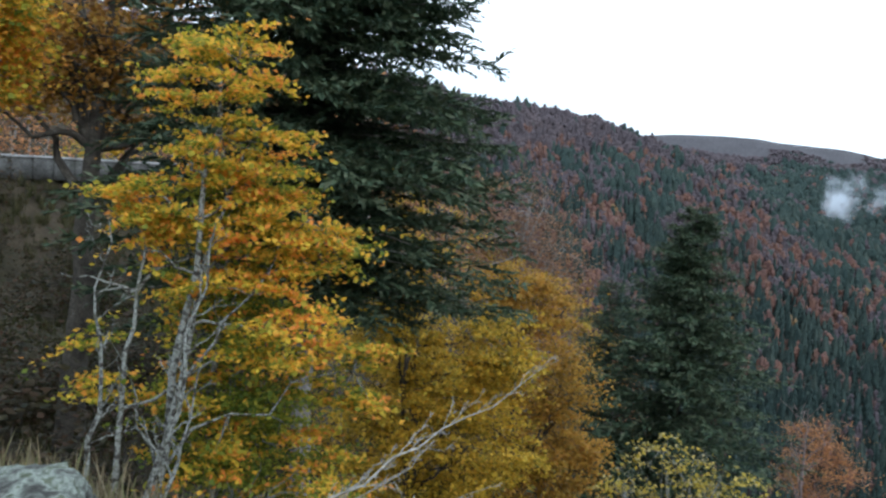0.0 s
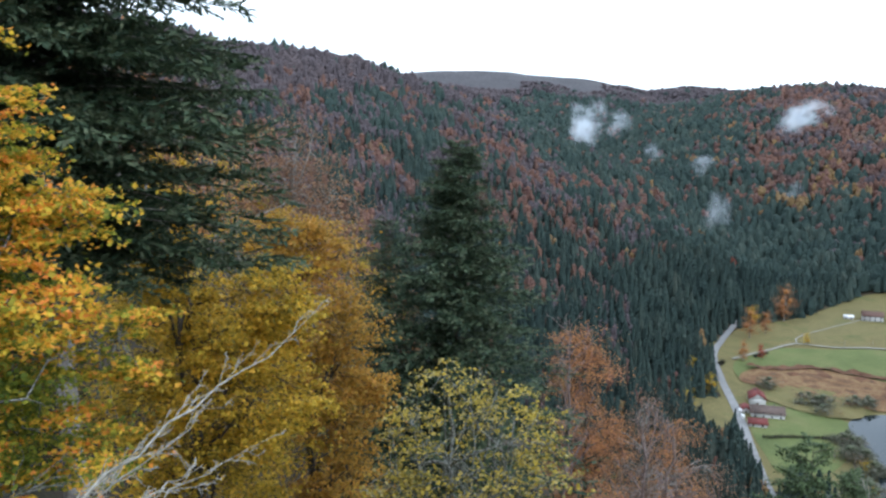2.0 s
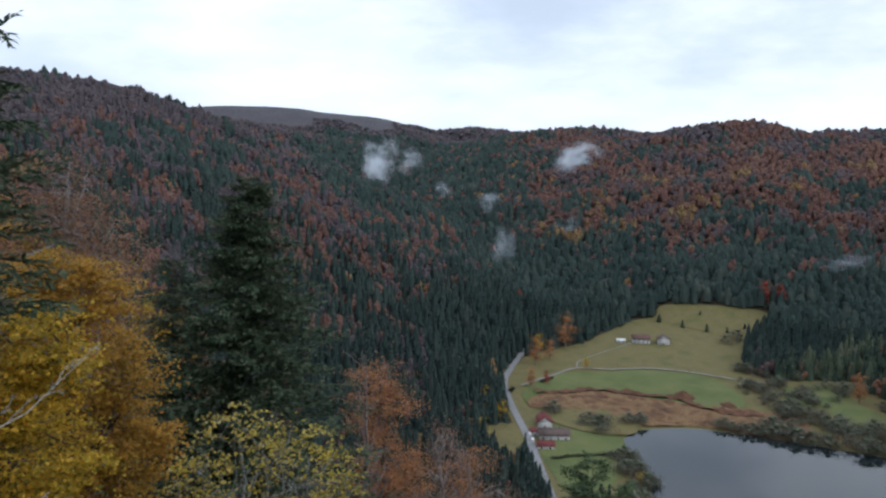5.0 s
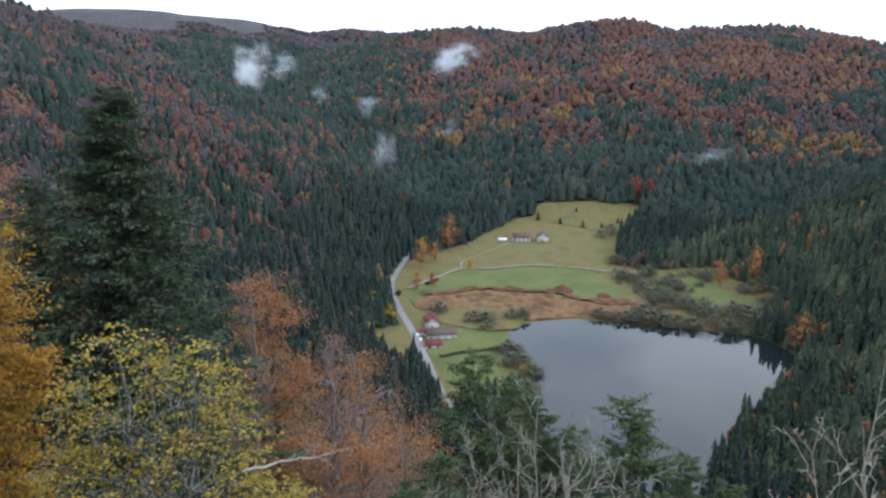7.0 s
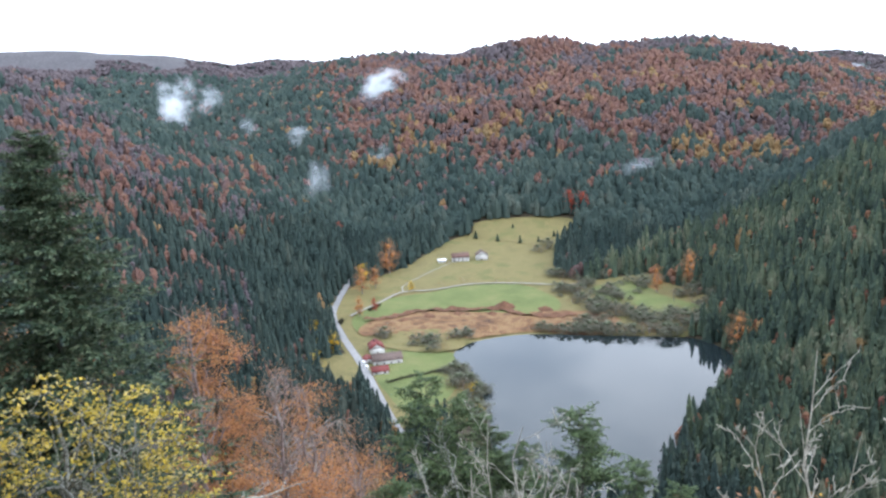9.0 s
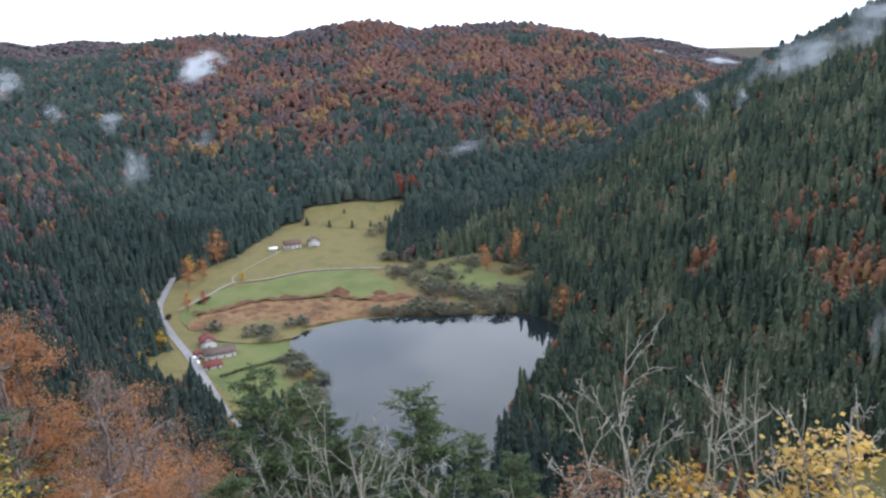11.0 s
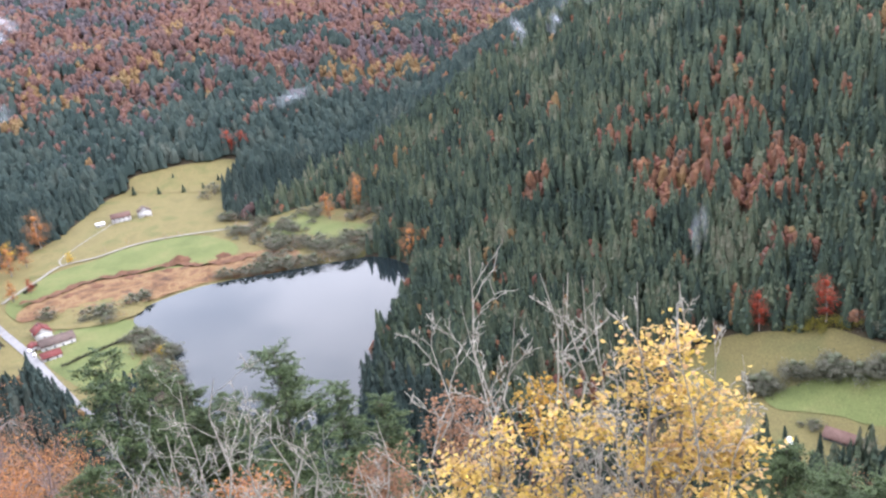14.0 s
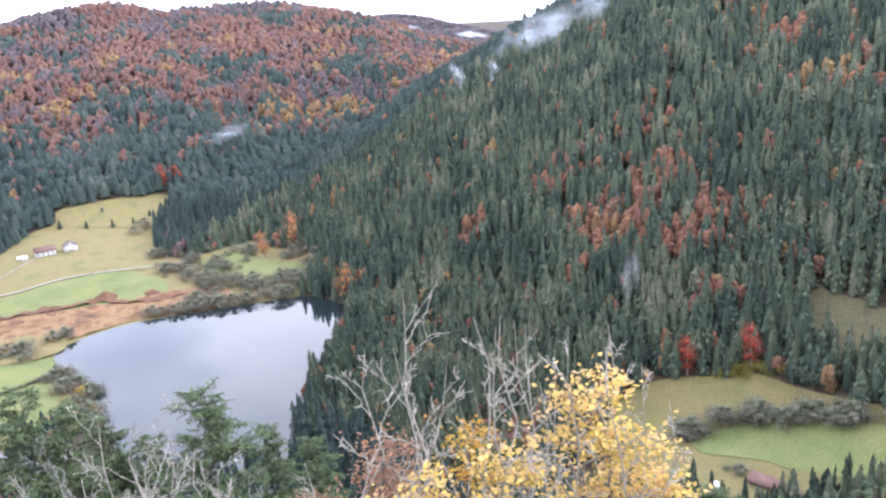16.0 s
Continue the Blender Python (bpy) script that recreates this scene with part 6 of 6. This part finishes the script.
house("shed", 602, 629, -40, 9, 6, 3.4, 1.4, WHITE_PAINT, "little white shed by the upper farm", chimney=False, windows=2, group="upper farm")
house("shed", 629, 626, -40, 8, 6, 3.6, 1.6, ROOF_RUST, "small white outbuilding behind the upper farmhouse", chimney=False, windows=2, group="upper farm")
house("barn", 331, -28, 62, 13, 8, 2.4, 3.0, ROOF_RUST, "old barn with a rusty red roof in the valley meadow", wall_mat=STONE, chimney=False, windows=2, group="valley barns")
house("barn", 303, -44, 62, 22, 10, 3.4, 3.4, ROOF_RUST, "long barn with a faded pink roof in the meadow", wall_mat=STONE, chimney=False, windows=3, group="valley barns")


def van(x, y, turn, label):
    z = float(ground(x, y)) + 0.7
    ob = thing("van", (x, y, z), label, "van", "parked vehicles")
    ob.rotation_euler = (0, 0, radians(turn))
    s = Shape()
    prof = [(-2.7, 0.45), (-2.7, 2.3), (1.2, 2.35), (1.9, 1.35), (2.7, 1.15), (2.75, 0.45)]
    v = [(a, -1.0, b) for a, b in prof] + [(a, 1.0, b) for a, b in prof]
    f = []
    for i in range(6):
        j = (i + 1) % 6
        f += [(i, j, j + 6), (i, j + 6, i + 6)]
    f += [(0, 2, 1), (0, 3, 2), (0, 4, 3), (0, 5, 4)] + [(6, 7, 8), (6, 8, 9), (6, 9, 10), (6, 10, 11)]
    s.add(v, f)
    part("body", s.mesh("van_body", WHITE_PAINT), ob)
    box_part("window", (0.2, -1.02, 1.35), (1.2, 1.02, 2.0), GLASS, ob)
    for a in (-1.7, 1.8):
        for b in (-0.95, 0.95):
            w = Shape()
            w.tube([(a, b - 0.12, 0.34), (a, b + 0.12, 0.34)], [0.34, 0.34], 12)
            part("wheel", w.mesh("wheel", DARK_WOOD), ob)
    return ob


van(305, 399, 60, "white van parked beside the valley road")
van(358, 466, 60, "white van parked at the farm")
van(353, 456, 58, "pale van parked beside the farmhouse")
van(326, -8, 10, "white van parked near the barn")


def hedge_row(a, b, label):
    rng = np.random.default_rng(int(abs(a[0])))
    z = float(ground(a[0], a[1]))
    ob = thing("hedge", (a[0], a[1], z), label, "hedge", "hedges")
    s = Shape()
    n = 90
    k = np.linspace(0, 1, n)
    c = np.stack([k * (b[0] - a[0]), k * (b[1] - a[1]), np.array([float(ground(a[0] + q * (b[0] - a[0]), a[1] + q * (b[1] - a[1]))) - z + 1.3 for q in k])], -1)
    leaf_cluster(s, c, rng, 26, 0.75, 0.7, flat=0.9)
    part("foliage", s.mesh("hedge_leaves", HEDGE), ob, kind="stuff")
    return ob


hedge_row((343, 421), (393, 411), "dark clipped hedge across the farm lawn")
hedge_row((404, 556), (412, 562), "low dark thicket on the meadow edge")
hedge_row((446, 566), (462, 570), "dark stacked hedge cuttings in the meadow")


def mound(x, y, r, h, label):
    rng = np.random.default_rng(int(x))
    v, f, m = [(0, 0, h)], [], 18
    for i in range(1, 6):
        for j in range(m):
            a, q = 2 * math.pi * j / m, r * i / 5 * rng.uniform(0.85, 1.15)
            v.append((q * math.cos(a), q * math.sin(a), h * (1 - i / 5) ** 1.2 + rng.uniform(-0.1, 0.15) * h - (0.5 if i == 5 else 0)))
    for j in range(m):
        f.append((0, 1 + j, 1 + (j + 1) % m))
    for i in range(4):
        for j in range(m):
            p, q = 1 + i * m + j, 1 + i * m + (j + 1) % m
            f += [(p, p + m, q + m), (p, q + m, q)]
    me = raw_mesh("soil_mound", v, f, SOIL, True)
    ob = new("soil_mound", me)
    ob.location = (x, y, float(ground(x, y)) + 0.4)
    return tagged(ob, label, "mound", "soil mounds")


mound(528, 474, 11, 6.5, "dark brown heap of peaty soil by the reed bed")
mound(545, 440, 9, 3.5, "low brown soil heap")
mound(490, 495, 9, 2.6, "low heap of turned earth on the reed bed")
mound(470, 512, 9, 2.4, "flat heap of turned earth")
mound(450, 522, 8, 2.2, "small heap of turned earth")
mound(508, 470, 8, 2.6, "brown soil heap before the larger one")

# ---- mist clinging to the hillsides ----
def mist_material():
    m = bpy.data.materials.new("mist")
    m.use_nodes = True
    n, l = m.node_tree.nodes, m.node_tree.links
    n.remove(n["Principled BSDF"])
    att, dif, tra, mix = n.new("ShaderNodeAttribute"), n.new("ShaderNodeBsdfDiffuse"), n.new("ShaderNodeBsdfTransparent"), n.new("ShaderNodeMixShader")
    tl, half = n.new("ShaderNodeBsdfTranslucent"), n.new("ShaderNodeMixShader")
    att.attribute_name = "veil"
    dif.inputs["Color"].default_value = tl.inputs["Color"].default_value = (0.86, 0.91, 0.98, 1)
    half.inputs["Fac"].default_value = 0.5
    l.new(dif.outputs[0], half.inputs[1])
    l.new(tl.outputs[0], half.inputs[2])
    l.new(att.outputs["Fac"], mix.inputs["Fac"])
    l.new(tra.outputs[0], mix.inputs[1])
    l.new(half.outputs[0], mix.inputs[2])
    l.new(mix.outputs[0], n["Material Output"].inputs["Surface"])
    return m


MIST = mist_material()


def wisp(az, d, el, w, h, lean, dense, seed, label):
    """A torn shred of cloud: a billowing sheet, thin at its edges; width and height in degrees."""
    c = bearing(az, d, el)
    k = d * radians(1)
    m, r = 44, 34
    u, t = np.meshgrid(np.linspace(-1, 1, m), np.linspace(-1, 1, r))
    side = np.array([math.cos(radians(az)), -math.sin(radians(az)), 0])
    ahead = np.array([math.sin(radians(az)), math.cos(radians(az)), 0])
    v, dens = [], []
    for a, b in zip(u.ravel(), t.ravel()):
        q = Vector((a * 1.3 + seed * 7.3, b * 1.3, seed * 3.1))
        bulge = noise.noise(q * 1.5)
        v.append(side * (a + lean * b) * w * k + np.array([0, 0, 1.0]) * b * h * k + ahead * (0.25 * b * h * k + bulge * 0.25 * w * k))
        n = 0.5 + 0.5 * noise.fractal(Vector((q.x * 1.2 + 0.5 * q.y, q.y * 1.5, q.z)), 0.8, 2.1, 5) + 0.25 * noise.noise(q * 0.9)
        dens.append(dense * min(1, max(0, (1.2 * n + 0.9 * (1 - a * a - b * b) - 1.0) * 1.4)) * max(0, 1 - (a * a + b * b)) ** 0.9)
    i, j = np.meshgrid(np.arange(r - 1), np.arange(m - 1), indexing="ij")
    p = (i * m + j).ravel()
    tri = np.concatenate([np.stack([p, p + 1, p + m + 1], -1), np.stack([p, p + m + 1, p + m], -1)])
    tri = tri[np.array(dens)[tri].max(1) > 0.02]
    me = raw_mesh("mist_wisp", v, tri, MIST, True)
    layer = me.attributes.new("veil", "FLOAT", "POINT")
    layer.data.foreach_set("value", np.array(dens, np.float32))
    ob = new("mist_wisp", me)
    ob.location = c
    return tagged(ob, label, "mist", "mist wisps")


for az, d, el, w, h, lean, dense, lab in [
        (26.4, 1780, 0.0, 1.7, 2.2, 0.15, 1.0, "white shred of cloud in the wooded ravine"), (28.6, 1800, -0.1, 1.3, 1.2, 0.3, 0.5, "thin mist beside a thicker shred of cloud"),
        (40.4, 1500, 0.6, 1.9, 1.5, 0.5, 0.95, "white torn cloud shred below the ridge"), (35.2, 1150, -5.9, 1.2, 1.9, 0.1, 0.42, "thin upright wisp of mist over the firs"),
        (34.2, 1320, -2.8, 1.0, 1.0, 0.2, 0.4, "faint wisp of mist on the hillside"), (31.0, 1450, -1.9, 0.8, 0.8, 0.0, 0.4, "faint patch of mist in the ravine"), (39.7, 1200, -4.4, 1.1, 0.8, 0.4, 0.25, "faint mist over russet trees"),
        (81.4, 1010, -0.5, 3.6, 2.4, 0.6, 0.5, "long bank of mist rising along the dark ridge"), (84.8, 1000, 1.3, 3.4, 2.4, 0.6, 0.55, "mist bank trailing over the high wooded ridge"), (78.4, 1030, -1.2, 2.0, 1.8, 0.5, 0.45, "thin mist at the foot of the ridge"),
        (73.8, 1010, -3.8, 0.9, 1.5, -0.5, 0.5, "slanting wisp of mist in the saddle"), (76.3, 960, -3.4, 0.7, 1.0, 0.2, 0.45, "small wisp of mist in the saddle"), (70.4, 2950, -0.2, 1.6, 0.6, -0.5, 0.8, "pale cloud on the far ridge"), (75.0, 2950, -1.0, 1.5, 0.4, -0.3, 0.8, "white cloud on the far skyline"),
        (57.7, 1090, -6.0, 2.0, 0.8, 0.4, 0.3, "faint bluish mist over the firs"), (85.3, 470, -18.0, 0.7, 2.6, 0.2, 0.22, "thin smoke rising from the firs")]:
    wisp(az, d * 0.9, el, w * 1.05, h * 1.05, lean, dense * 0.9, az, lab)
